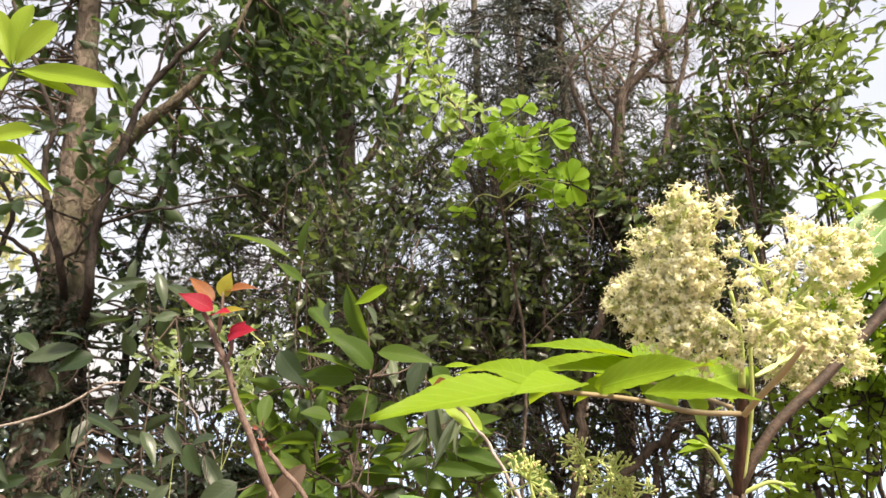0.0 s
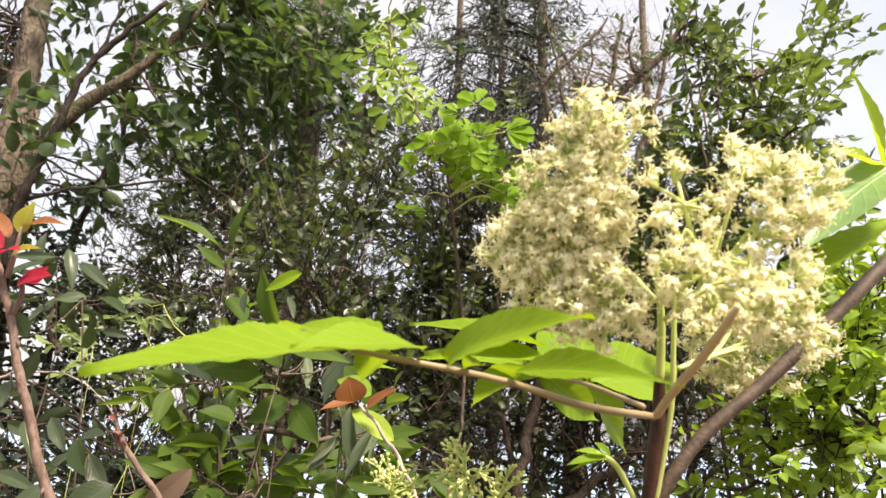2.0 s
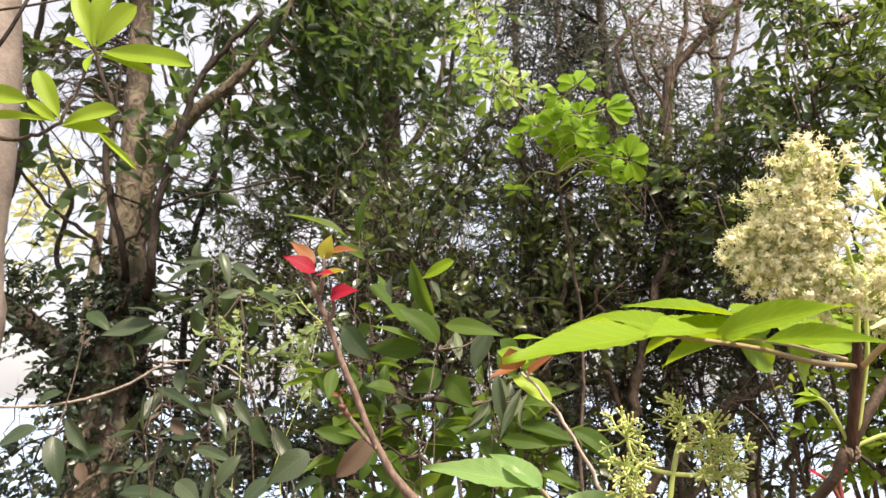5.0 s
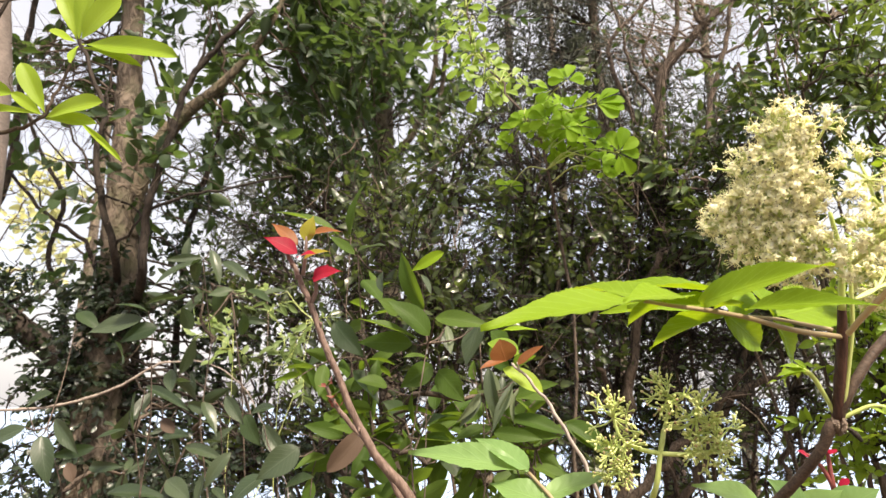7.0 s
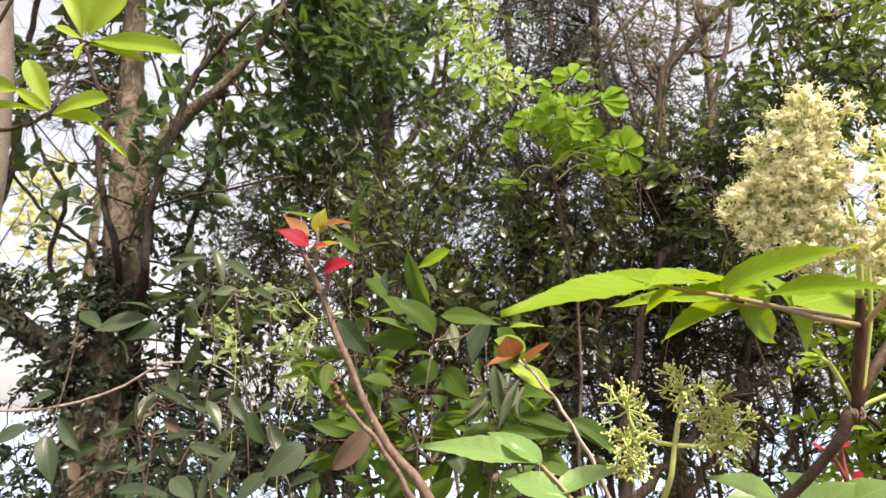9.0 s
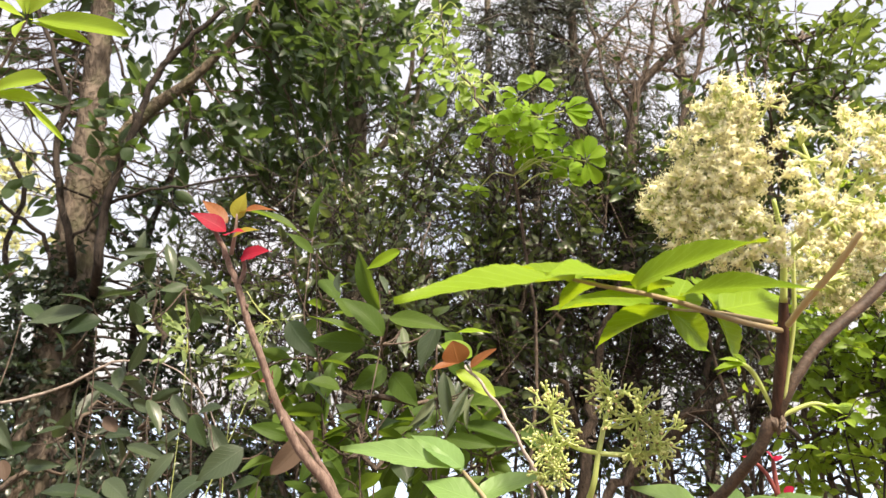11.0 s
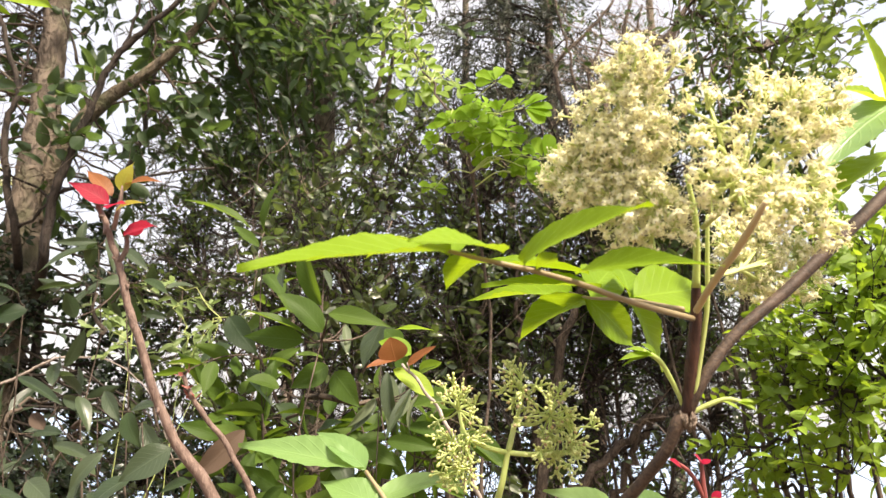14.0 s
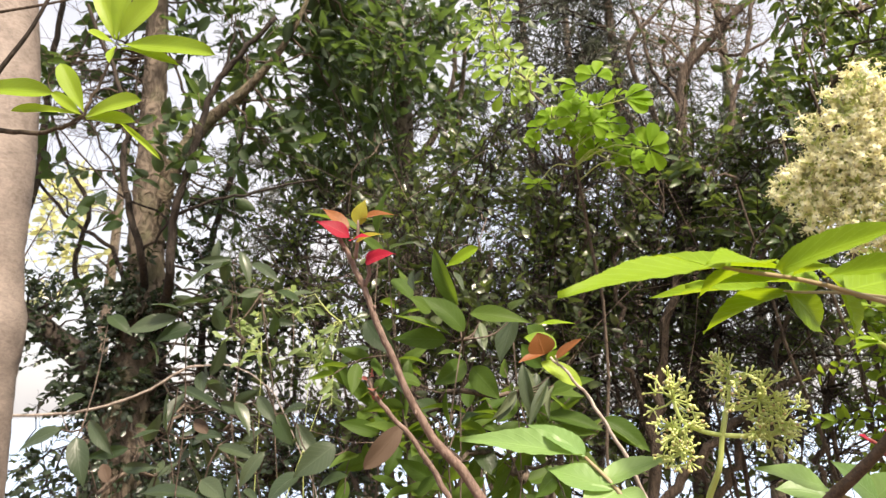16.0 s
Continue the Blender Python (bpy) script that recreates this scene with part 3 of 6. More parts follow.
side_sapling("sapling", "slender dark sapling beside the bark of the old tree", 1.95, [(-1.083, 1.95, 1.525), (-1.02, 1.85, 1.736)] + [(-0.9025, 1.62, 1.872), (-0.9543, 1.62, 2.033), (-0.9725, 1.62, 2.142), (-0.9587, 1.62, 2.217), (-0.983, 1.62, 2.295), (-1.038, 1.62, 2.414), (-1.116, 1.62, 2.583)], 0.008,
             ([(-0.9587, 1.62, 2.217), (-0.9553, 1.62, 2.31), (-0.949, 1.62, 2.406)], [(-0.9025, 1.62, 1.872), (-0.8371, 1.62, 1.948), (-0.9736, 1.62, 2.034), (-1.17, 1.62, 2.237)], [(-0.9543, 1.62, 2.033), (-1.004, 1.62, 2.111), (-1.078, 1.62, 2.237), (-1.165, 1.62, 2.321)]))
side_sapling("sapling", "grey dark-barked sapling rising behind the ivy", 2.2, [(-1.011, 2.2, 1.351)] + [(-0.8865, 1.95, 1.843), (-0.8809, 1.95, 1.962), (-0.8478, 1.95, 2.117), (-0.8144, 1.95, 2.232), (-0.8012, 1.95, 2.435), (-0.7946, 1.95, 2.578)], 0.009,
             ([(-0.8144, 1.95, 2.232), (-0.7436, 1.95, 2.292), (-0.6566, 1.95, 2.315)], [(-0.8671, 1.95, 2.013), (-0.9393, 1.95, 2.05), (-0.9961, 1.95, 2.105)]))
side_sapling("sapling", "thin bent sapling against the open sky", 2.0, [(-1.11, 2, 1.59)] + [(-1.122, 1.9, 1.891), (-1.155, 1.9, 1.953), (-1.291, 1.9, 2.052), (-1.458, 1.9, 2.223), (-1.583, 1.9, 2.332)], 0.0065,
             ([(-1.291, 1.9, 2.052), (-1.34, 1.9, 2.139), (-1.401, 1.9, 2.195)],))
side_sapling("sapling", "brown crooked sapling in pale light", 2.3, [(-1.451, 2.3, 1.645), (-1.499, 2.3, 1.875), (-1.559, 2.3, 1.998), (-1.526, 2.3, 2.231), (-1.6, 2.3, 2.35), (-1.662, 2.3, 2.463), (-1.725, 2.3, 2.618)], 0.009)
side_sapling("sapling", "black-barked stout sapling leaning over", 2.0, [(-1.661, 2, 1.863), (-1.508, 2, 2.223), (-1.501, 2, 2.328), (-1.506, 2, 2.463), (-1.503, 2, 2.648), (-1.493, 2, 2.884), (-1.492, 2, 3.062)], 0.012)


def pale_branch():
    line = [(-1.311, 1.62, 1.494), (-1.223, 1.62, 1.494), (-1.093, 1.62, 1.494), (-0.9944, 1.62, 1.503), (-0.9119, 1.62, 1.524), (-0.8373, 1.62, 1.553), (-0.7907, 1.62, 1.581), (-0.7637, 1.62, 1.594), (-0.7155, 1.62, 1.599), (-0.6673, 1.62, 1.599), (-0.6115, 1.62, 1.58), (-0.5556, 1.62, 1.538), (-0.5202, 1.62, 1.483)]
    t = thing("pale_vine", line[-1][0], line[-1][1], "bare pale tan woody vine arching past the trunk", "vine")
    base = (line[-1][0] + 0.03, line[-1][1], -0.05)
    stem("stem", [*line, base], [0.003, 0.0033, 0.0034, 0.0032, 0.0026, 0.0014, 0.0011, 0.0012], PALE_BARK, t, n=60, sides=8, rough=0.06, wobble=0.0006)


pale_branch()


def smooth_tree():
    line = [(-1.252, 1.55, 1.366), (-1.252, 1.55, 1.488), (-1.253, 1.55, 1.602), (-1.245, 1.55, 1.68), (-1.262, 1.55, 1.774), (-1.271, 1.55, 1.912), (-1.269, 1.55, 2.056), (-1.273, 1.55, 2.205), (-1.282, 1.55, 2.345), (-1.301, 1.55, 2.492), (-1.322, 1.55, 2.662)]
    t = thing("smooth_tree", line[0][0] - 0.05, line[0][1], "smooth pale grey-brown tree trunk with fine pores", "tree")
    stem("trunk", [(line[0][0] - 0.05, line[0][1], -0.1), *line, (-1.31, 1.6, 3.4), (-1.4, 1.65, 4.6)], [0.1, 0.094, 0.092, 0.095, 0.092, 0.09, 0.088, 0.086, 0.08, 0.03], SMOOTH_BARK, t, n=70, sides=28, rough=0.014)
    crown = Plant(t, "ovate", 0.07, 0.04, DARK_LEAF, TWIG_BARK, per=8, reach=0.25, droop=0.2, cheap=True)
    crown.region((-1.45, 1.7, 4.4), (0.9, 0.9, 0.8), 50, 8, [(-1.38, 1.62, z) for z in (3.4, 3.9, 4.4)], 0.01)
    crown.build("crown", "branchwork")


smooth_tree()


def far_tree():
    line = [(-0.3267, 2.4, 1.15), (-0.3455, 2.4, 1.627), (-0.3661, 2.4, 2.11), (-0.3889, 2.4, 2.708), (-0.4132, 2.4, 3.17), (-0.4262, 2.4, 3.429)]
    t = thing("cedar", line[0][0], line[0][1], "slim red-brown cedar with shredding bark", "tree")
    g = float(ground_height(line[0][0], line[0][1]))
    stem("trunk", [(line[0][0], line[0][1], g - 0.1), *line], [0.05, 0.045, 0.042, 0.036, 0.03], TREE_BARK, t, n=40, sides=12, rough=0.06)
    for pts in ([(-0.3376, 2.35, 1.624), (-0.2591, 2.35, 1.892), (-0.1921, 2.35, 2.235), (-0.161, 2.35, 2.557), (-0.125, 2.35, 2.828)], [(-0.3684, 2.35, 2.306), (-0.2759, 2.35, 2.409), (-0.1911, 2.35, 2.626), (-0.1667, 2.35, 2.877)], [(-0.3556, 2.4, 1.903), (-0.4488, 2.4, 2.155), (-0.5153, 2.4, 2.441)]):
        stem("limb", pts, [0.016, 0.012, 0.007], TREE_BARK, t, n=18, sides=7, rough=0.06, wobble=0.004)
    wood = bend(line, 20)
    crown = Plant(t, "ovate", 0.056, 0.027, DARK_LEAF, TWIG_BARK, per=7, reach=0.19, droop=0.35)
    crown.region((-0.3906, 2.1, 2.316), (0.288, 0.25, 0.322), 14, 7, wood)
    crown.region((-0.1765, 2.2, 2.615), (0.214, 0.25, 0.285), 9, 6, wood)
    crown.region((-0.3749, 2.2, 2.845), (0.285, 0.25, 0.16), 10, 6, wood)
    crown.build("crown", "branchwork")


far_tree()


def branching_tree():
    main = [(0.5583, 2.3, 1.675), (0.5723, 2.3, 2.049), (0.602, 2.3, 2.489), (0.6235, 2.3, 2.605), (0.6947, 2.3, 2.686), (0.7665, 2.3, 2.765), (0.851, 2.3, 2.846), (0.9422, 2.3, 3.001)]
    t = thing("bare_tree", main[0][0], main[0][1], "grey-brown branching tree with bare crooked limbs", "tree")
    g = float(ground_height(main[0][0], main[0][1]))
    stem("trunk", [(main[0][0], main[0][1], g - 0.1), *main], [0.04, 0.03, 0.02, 0.016, 0.013, 0.01], TWIG_BARK, t, n=50, sides=10, rough=0.06)
    for pts, r in (([(0.6229, 2.3, 2.599), (0.6707, 2.3, 2.722), (0.6967, 2.3, 2.881), (0.7249, 2.3, 3.017)], 0.014), ([(0.5285, 2.35, 2.434), (0.457, 2.35, 2.739), (0.6068, 2.35, 2.919), (0.6776, 2.35, 3.032)], 0.012), ([(0.7277, 2.25, 2.302), (0.7547, 2.25, 2.462), (0.828, 2.25, 2.684), (0.8556, 2.25, 2.838), (0.883, 2.25, 2.97)], 0.014),
                   ([(0.6006, 2.3, 2.472), (0.5141, 2.3, 2.627), (0.4877, 2.3, 2.805), (0.4401, 2.3, 2.991)], 0.009), ([(0.6947, 2.3, 2.686), (0.8078, 2.3, 2.653), (0.9511, 2.3, 2.731), (1.065, 2.3, 2.878)], 0.009), ([(0.7665, 2.3, 2.765), (0.7399, 2.3, 2.856), (0.7603, 2.3, 2.968)], 0.008),
                   ([(0.6136, 2.3, 2.535), (0.5564, 2.3, 2.668), (0.6063, 2.3, 2.797), (0.5975, 2.3, 2.933)], 0.008), ([(0.5933, 2.3, 2.186), (0.72, 2.3, 2.342), (0.8682, 2.3, 2.5), (0.9702, 2.3, 2.73)], 0.01)):
        stem("limb", pts, [r * 0.85, r * 0.6, r * 0.35], TWIG_BARK, t, n=20, sides=7, rough=0.06, wobble=0.003)
    fine = Plant(t, "ovate", 0.03, 0.014, DARK_LEAF, DRY_BARK, per=4, reach=0.18)
    fine.region((0.7108, 2.4, 2.804), (0.292, 0.2, 0.234), 34, 8, bend(main, 20)[8:], 0.004, leafy=0.2)
    fine.build("foliage", "branchwork")


branching_tree()


# ---- shrubs behind ----
def thicket():
    feet = ((0.0, 1.9), (0.35, 1.95), (0.75, 1.9), (0.2, 1.6), (-0.95, 2.1))
    groups = "dense twiggy thicket shrubs"
    data = (
        (((0.03, 1.8, 2.1), (0.2, 0.2, 0.2), 20, 7), ((0.0596, 1.85, 1.828), (0.253, 0.3, 0.253), 42, 8), ((-0.0643, 1.8, 1.576), (0.202, 0.3, 0.231), 36, 7)),
        (((0.3, 1.8, 2.13), (0.2, 0.2, 0.17), 20, 7), ((0.3097, 1.9, 1.908), (0.229, 0.3, 0.26), 42, 8), ((0.2845, 1.9, 1.53), (0.26, 0.3, 0.245), 38, 7)),
        (((0.6, 1.8, 2.08), (0.2, 0.2, 0.17), 18, 7), ((0.5571, 1.85, 1.812), (0.253, 0.3, 0.238), 44, 8), ((0.5972, 1.9, 1.496), (0.26, 0.3, 0.229), 28, 6), ((0.8715, 1.9, 1.497), (0.297, 0.3, 0.193), 20, 6), ((0.3912, 2.1, 1.282), (0.56, 0.2, 0.102), 14, 7)),
        (((-0.5833, 1.95, 1.736), (0.22, 0.2, 0.204), 28, 6), ((-0.5074, 1.95, 2.08), (0.18, 0.2, 0.2), 20, 6), ((-0.3297, 1.9, 2.108), (0.16, 0.2, 0.17), 14, 6), ((-0.6312, 1.9, 1.808), (0.16, 0.15, 0.15), 12, 6), ((-0.2141, 1.65, 1.8), (0.171, 0.25, 0.198), 26, 7), ((-0.3036, 1.7, 1.537), (0.19, 0.25, 0.163), 17, 6)),
        (((-1.298, 2.1, 1.362), (0.322, 0.25, 0.153), 9, 6), ((-0.8923, 2.1, 1.357), (0.288, 0.25, 0.153), 23, 6), ((-0.555, 2, 1.407), (0.226, 0.25, 0.177), 36, 7)),
    )
    dark = (
        (([(0.117, 1.75, 1.184), (0.0989, 1.75, 1.37), (0.1273, 1.75, 1.566), (0.1767, 1.75, 1.745), (0.1923, 1.75, 1.917)], 0.013),),
        (([(0.2738, 1.7, 1.181), (0.304, 1.7, 1.348), (0.3255, 1.7, 1.522), (0.3578, 1.7, 1.679), (0.4195, 1.7, 1.841)], 0.019), ([(0.2885, 1.7, 1.252), (0.3997, 1.7, 1.371), (0.5503, 1.7, 1.506), (0.6954, 1.7, 1.568)], 0.015), ([(0.313, 1.72, 1.421), (0.2649, 1.72, 1.576), (0.2481, 1.72, 1.738), (0.272, 1.72, 1.907)], 0.01)),
        (([(0.3722, 1.75, 1.196), (0.5028, 1.75, 1.38), (0.5842, 1.75, 1.546), (0.6411, 1.75, 1.706)], 0.013), ([(0.6873, 1.8, 1.163), (0.7054, 1.8, 1.414), (0.7715, 1.8, 1.627), (0.8202, 1.8, 1.795)], 0.011)),
        (([(-0.1336, 1.65, 1.202), (-0.1128, 1.65, 1.427), (-0.0911, 1.65, 1.629), (-0.0478, 1.65, 1.843)], 0.009),),
        (([(-0.7414, 2.1, 1.106), (-0.7198, 2.1, 1.356), (-0.6618, 2.1, 1.618), (-0.688, 2.1, 1.827)], 0.011),),
    )
    for foot, regions, limbs in zip(feet, data, dark):
        t = thing("thicket_shrub", *foot, "dense dark shrub of tangled brown twigs and small glossy leaves", "shrub", groups)
        wood = stalks(t, foot, [np.array(c) + np.array([dx, 0, -0.1]) for c, *_ in regions for dx in (-0.12, 0.1)], 0.011, TWIG_BARK)
        for pts, r in limbs:
            stem("limb", pts, [r * 0.8, r * 0.65, r * 0.4], TWIG_BARK, t, n=24, sides=8, rough=0.08, wobble=0.006)
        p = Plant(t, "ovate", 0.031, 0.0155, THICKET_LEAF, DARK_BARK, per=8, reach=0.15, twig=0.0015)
        for c, r, nb, ns in regions:
            p.region(c, r, round(nb * 0.72), ns, wood, 0.0032, leafy=0.7 if c[2] > 1.7 else 0.62 if c[0] < 0.1 else 0.45)
        p.build(singles=150)
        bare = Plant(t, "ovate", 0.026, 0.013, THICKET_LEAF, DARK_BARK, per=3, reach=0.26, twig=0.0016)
        for c, r, nb, ns in regions:
            bare.region(c, r, round(nb * (0.75 if c[2] < 1.7 and c[0] > 0.1 else 0.45)), ns, wood, 0.0035, leafy=0.12)
        bare.build("sparse_foliage", "twig_tangle")
        dry = Plant(t, "ovate", 0.026, 0.013, THICKET_LEAF, DRY_BARK, per=3, reach=0.22, twig=0.0012)
        for c, r, nb, ns in regions:
            dry.region(np.array(c) - (0, 0.08, 0), r, nb // 8, ns // 2, wood, 0.0024, leafy=0.0)
        dry.build("sparse_foliage", "dry_twig_tangle")


thicket()


def camellia():
    foot = (0.95, 1.6)
    t = thing("camellia_shrub", *foot, "upright evergreen shrub with dark glossy oval leaves", "shrub")
    tops = ((0.5851, 1.5, 2.032), (0.7074, 1.5, 2.158), (0.8075, 1.5, 2.192), (0.48, 1.5, 1.934), (0.8522, 1.5, 2.019), (0.6205, 1.5, 2.4), (0.6566, 1.5, 2.284), (0.5698, 1.5, 2.22), (0.7708, 1.5, 2.318), (0.6938, 1.5, 2.24))
    wood = stalks(t, foot, tops, 0.009, TWIG_BARK)
    p = Plant(t, "ovate", 0.032, 0.015, CAMELLIA_LEAF, TWIG_BARK, per=11, reach=0.15, twig=0.0016)
    p.region((0.7091, 1.5, 2.171), (0.179, 0.25, 0.179), 10, 5, wood)
    p.region((0.6595, 1.6, 2.372), (0.0893, 0.2, 0.14), 6, 5, wood)
    p.region((0.9178, 1.6, 2.429), (0.192, 0.2, 0.102), 4, 5, wood)
    p.region((0.7833, 1.5, 2.023), (0.143, 0.25, 0.167), 7, 5, wood)
    p.region((0.5328, 1.55, 1.948), (0.185, 0.25, 0.148), 8, 5, wood)
    p.region((0.8785, 1.6, 2.085), (0.197, 0.25, 0.185), 8, 5, wood)
    p.build(singles=300)


camellia()


def bright_shrub():
    foot = (0.75, 1.25)
    t = thing("bright_shrub", *foot, "light green leafy shrub in sunlight", "shrub")
    wood = stalks(t, foot, ((0.7219, 1.25, 1.552), (0.6683, 1.3, 1.496), (0.8129, 1.25, 1.684)), 0.006, DARK_BARK)
    p = Plant(t, "ovate", 0.027, 0.015, BRIGHT_LEAF, DARK_BARK, per=13, reach=0.15, twig=0.0012)
    p.region((0.7866, 1.35, 1.617), (0.133, 0.2, 0.112), 20, 5, wood)
    p.region((0.7213, 1.35, 1.478), (0.133, 0.2, 0.112), 10, 5, wood)
    p.region((0.9217, 1.35, 1.788), (0.112, 0.2, 0.164), 14, 5, wood)
    p.build(singles=250)


bright_shrub()


# ---- fine-needled trees and pale crowns far behind ----
def needle_tree(x, y, regions, label):
    t = thing("needle_tree", x, y, label, "tree", "grey-green conifers behind")
    g = float(ground_height(x, y))
    line = [(x, y, g - 0.2), (x + 0.1, y, 1.5), (x + 0.05, y, 5.5)]
    stem("trunk", line, [0.08, 0.045, 0.025], TREE_BARK, t, n=24, sides=10, rough=0.05)
    p = Plant(t, "needle", 0.075, 0.01, NEEDLE_LEAF, DARK_BARK, per=22, reach=0.45, droop=0.35, cheap=True, twig=0.003, flat=0.2)
    for c, r, nb, ns in regions:
        p.region(c, r, nb, ns, bend(line, 30)[6:], 0.01)
    p.build("needle_foliage", "branchwork")


needle_tree(0.7, 4.6, (((0.5891, 4.6, 4.449), (0.5, 0.4, 0.5), 8, 8), ((-0.0529, 4.6, 4.624), (0.5, 0.4, 0.5), 8, 7), ((0.3861, 4.4, 4.077), (0.691, 0.5, 0.545), 24, 7), ((0.9007, 4.6, 3.671), (0.646, 0.5, 0.57), 16, 6)), "tall grey-green conifer with drooping fine needles")
needle_tree(-1.1, 4.8, (((-1.877, 4.6, 2.772), (0.608, 0.5, 0.494), 9, 8), ((-1.626, 4.6, 3.721), (0.761, 0.5, 0.761), 13, 7), ((-0.9921, 4.6, 4.192), (0.646, 0.5, 0.608), 18, 8)), "tall blue-grey conifer behind the old tree")
needle_tree(0.1, 5.2, (((-0.445, 5, 3.232), (1.08, 0.5, 0.828), 16, 8), ((0.5625, 5, 2.655), (1.08, 0.5, 0.828), 9, 8)), "dark conifer filling the middle of the wood")
needle_tree(1.6, 5.0, (((1.558, 4.8, 2.946), (0.794, 0.5, 0.794), 24, 8), ((1.84, 4.8, 2.008), (0.874, 0.5, 0.556), 20, 8)), "dark conifer behind the evergreen shrub")
needle_tree(0.5, 5.6, (((0.2369, 5.2, 1.716), (1.12, 0.5, 0.517), 22, 8), ((-0.4789, 5.2, 2.116), (0.517, 0.5, 0.388), 12, 7)), "low-branched conifer behind the thicket")


def pale_crown():
    t = thing("pale_tree", -4.6, 7.0, "distant tree with thin yellow-green spring leaves", "tree")
    line = [(-4.6, 7.0, float(ground_height(-4.6, 7)) - 0.2), (-4.5, 7, 2), (-4.4, 7, 5)]
    stem("trunk", line, [0.1, 0.07, 0.03], TREE_BARK, t, n=16)
    p = Plant(t, "ovate", 0.11, 0.06, YELLOW_LEAF, TWIG_BARK, per=8, reach=0.4, cheap=True, twig=0.004)
    p.region((-4.856, 6.5, 3.33), (0.324, 0.4, 0.594), 8, 5, bend(line, 10)[3:], 0.01)
    p.build("crown", "branchwork")


pale_crown()


def stalked_leaf(parent, wood, base, tip, width, material, shape, lean):
    """A leaf with a thin stalk back to the nearest stem."""
    near = min(wood, key=lambda q: np.linalg.norm(q - np.array(base)))
    gap = np.linalg.norm(near - np.array(base))
    line = bend([near, near * 0.45 + np.array(base) * 0.55 + (0, 0, -0.12 * gap), base], 8)
    twig = part("leaf_stalk", mesh_of("leaf_stalk", *tube(line, [0.0013, 0.0008], 5), TWIG_BARK), parent)
    k = COUNT[0]
    up = (lean * 2.2, (-0.85, -0.6, -0.35, -0.75)[k % 4], (0.45, 0.75, 0.9, 0.15, 0.6)[k % 5])
    leaf(twig, base, tip, width * (0.86 if shape == "pointed" else 1.0), material, shape, up, (0.06, 0.2, 0.32)[k % 3])


# ---- nearer leafy shrubs ----
def dull_shrub():
    foot = (-0.45, 1.3)
    t = thing("dull_shrub", *foot, "loose shrub with long grey-green drooping leaves", "shrub")
    tops = ((-0.447, 0.99, 1.618), (-0.4118, 1.17, 1.685), (-0.3917, 1.1, 1.508), (-0.5321, 1.12, 1.466), (-0.6751, 1.12, 1.473), (-0.2553, 0.97, 1.441), (-0.4777, 1.2, 1.748))
    wood = stalks(t, foot, tops, 0.0036, TWIG_BARK)
    for b, q, w, s, n in (((-0.4449, 0.96, 1.621), (-0.5062, 0.935, 1.603), 0.0298, "pointed", 0.16), ((-0.4378, 0.96, 1.63), (-0.4653, 0.935, 1.645), 0.0172, "lance", -0.2), ((-0.4756, 1.2, 1.746), (-0.5647, 1.175, 1.725), 0.0281, "lance", 0.23), ((-0.4689, 1.18, 1.75), (-0.5259, 1.155, 1.743), 0.0148, "lance", 0.11), ((-0.4421, 1.2, 1.745), (-0.3842, 1.175, 1.717), 0.0241, "pointed", 0.13), ((-0.4637, 1.2, 1.768), (-0.429, 1.175, 1.714), 0.02, "lance", 0.22), ((-0.5347, 1.1, 1.47), (-0.5693, 1.075, 1.46), 0.0219, "pointed", -0.05), ((-0.6951, 1.1, 1.474), (-0.7486, 1.075, 1.454), 0.0346, "pointed", 0.18), ((-0.6689, 1.1, 1.462), (-0.6344, 1.075, 1.401), 0.0364, "pointed", 0.26), ((-0.6626, 1.12, 1.486), (-0.6067, 1.095, 1.435), 0.0279, "pointed", -0.28)):
        stalked_leaf(t, wood, b, q, w, DULL_LEAF, s, n)
    for b, q, w, s, n in (((-0.2145, 0.93, 1.455), (-0.2584, 0.905, 1.423), 0.0393, "pointed", 0.24), ((-0.2644, 0.95, 1.419), (-0.3014, 0.925, 1.397), 0.0325, "pointed", -0.07), ((-0.5089, 1.1, 1.534), (-0.4263, 1.075, 1.502), 0.0164, "lance", -0.01), ((-0.4402, 1.1, 1.508), (-0.3828, 1.075, 1.49), 0.02, "pointed", -0.25), ((-0.4075, 1.08, 1.51), (-0.3693, 1.055, 1.475), 0.0232, "pointed", 0.14), ((-0.3735, 1.08, 1.517), (-0.3364, 1.055, 1.478), 0.0232, "pointed", -0.15), ((-0.3331, 1.08, 1.492), (-0.2964, 1.055, 1.508), 0.025, "pointed", 0.26), ((-0.5279, 1.05, 1.385), (-0.4321, 1.025, 1.401), 0.0242, "lance", -0.16), ((-0.44, 1.05, 1.403), (-0.394, 1.025, 1.381), 0.0312, "pointed", 0.04), ((-0.4309, 1.08, 1.446), (-0.3672, 1.055, 1.438), 0.0179, "lance", -0.07)):
        stalked_leaf(t, wood, b, q, w, DULL_LEAF, s, n)
    for b, q, w, s, n in (((-0.3489, 1.05, 1.44), (-0.3778, 1.025, 1.399), 0.0208, "lance", 0.08), ((-0.3033, 1.05, 1.478), (-0.2611, 1.025, 1.426), 0.0225, "lance", -0.21), ((-0.4506, 1.12, 1.621), (-0.4614, 1.095, 1.656), 0.026, "pointed", -0.22), ((-0.5997, 1.12, 1.414), (-0.5449, 1.095, 1.419), 0.0204, "pointed", 0.17), ((-0.5016, 1.15, 1.457), (-0.4488, 1.125, 1.462), 0.021, "lance", 0.18)):
        stalked_leaf(t, wood, b, q, w, DULL_LEAF, s, n)
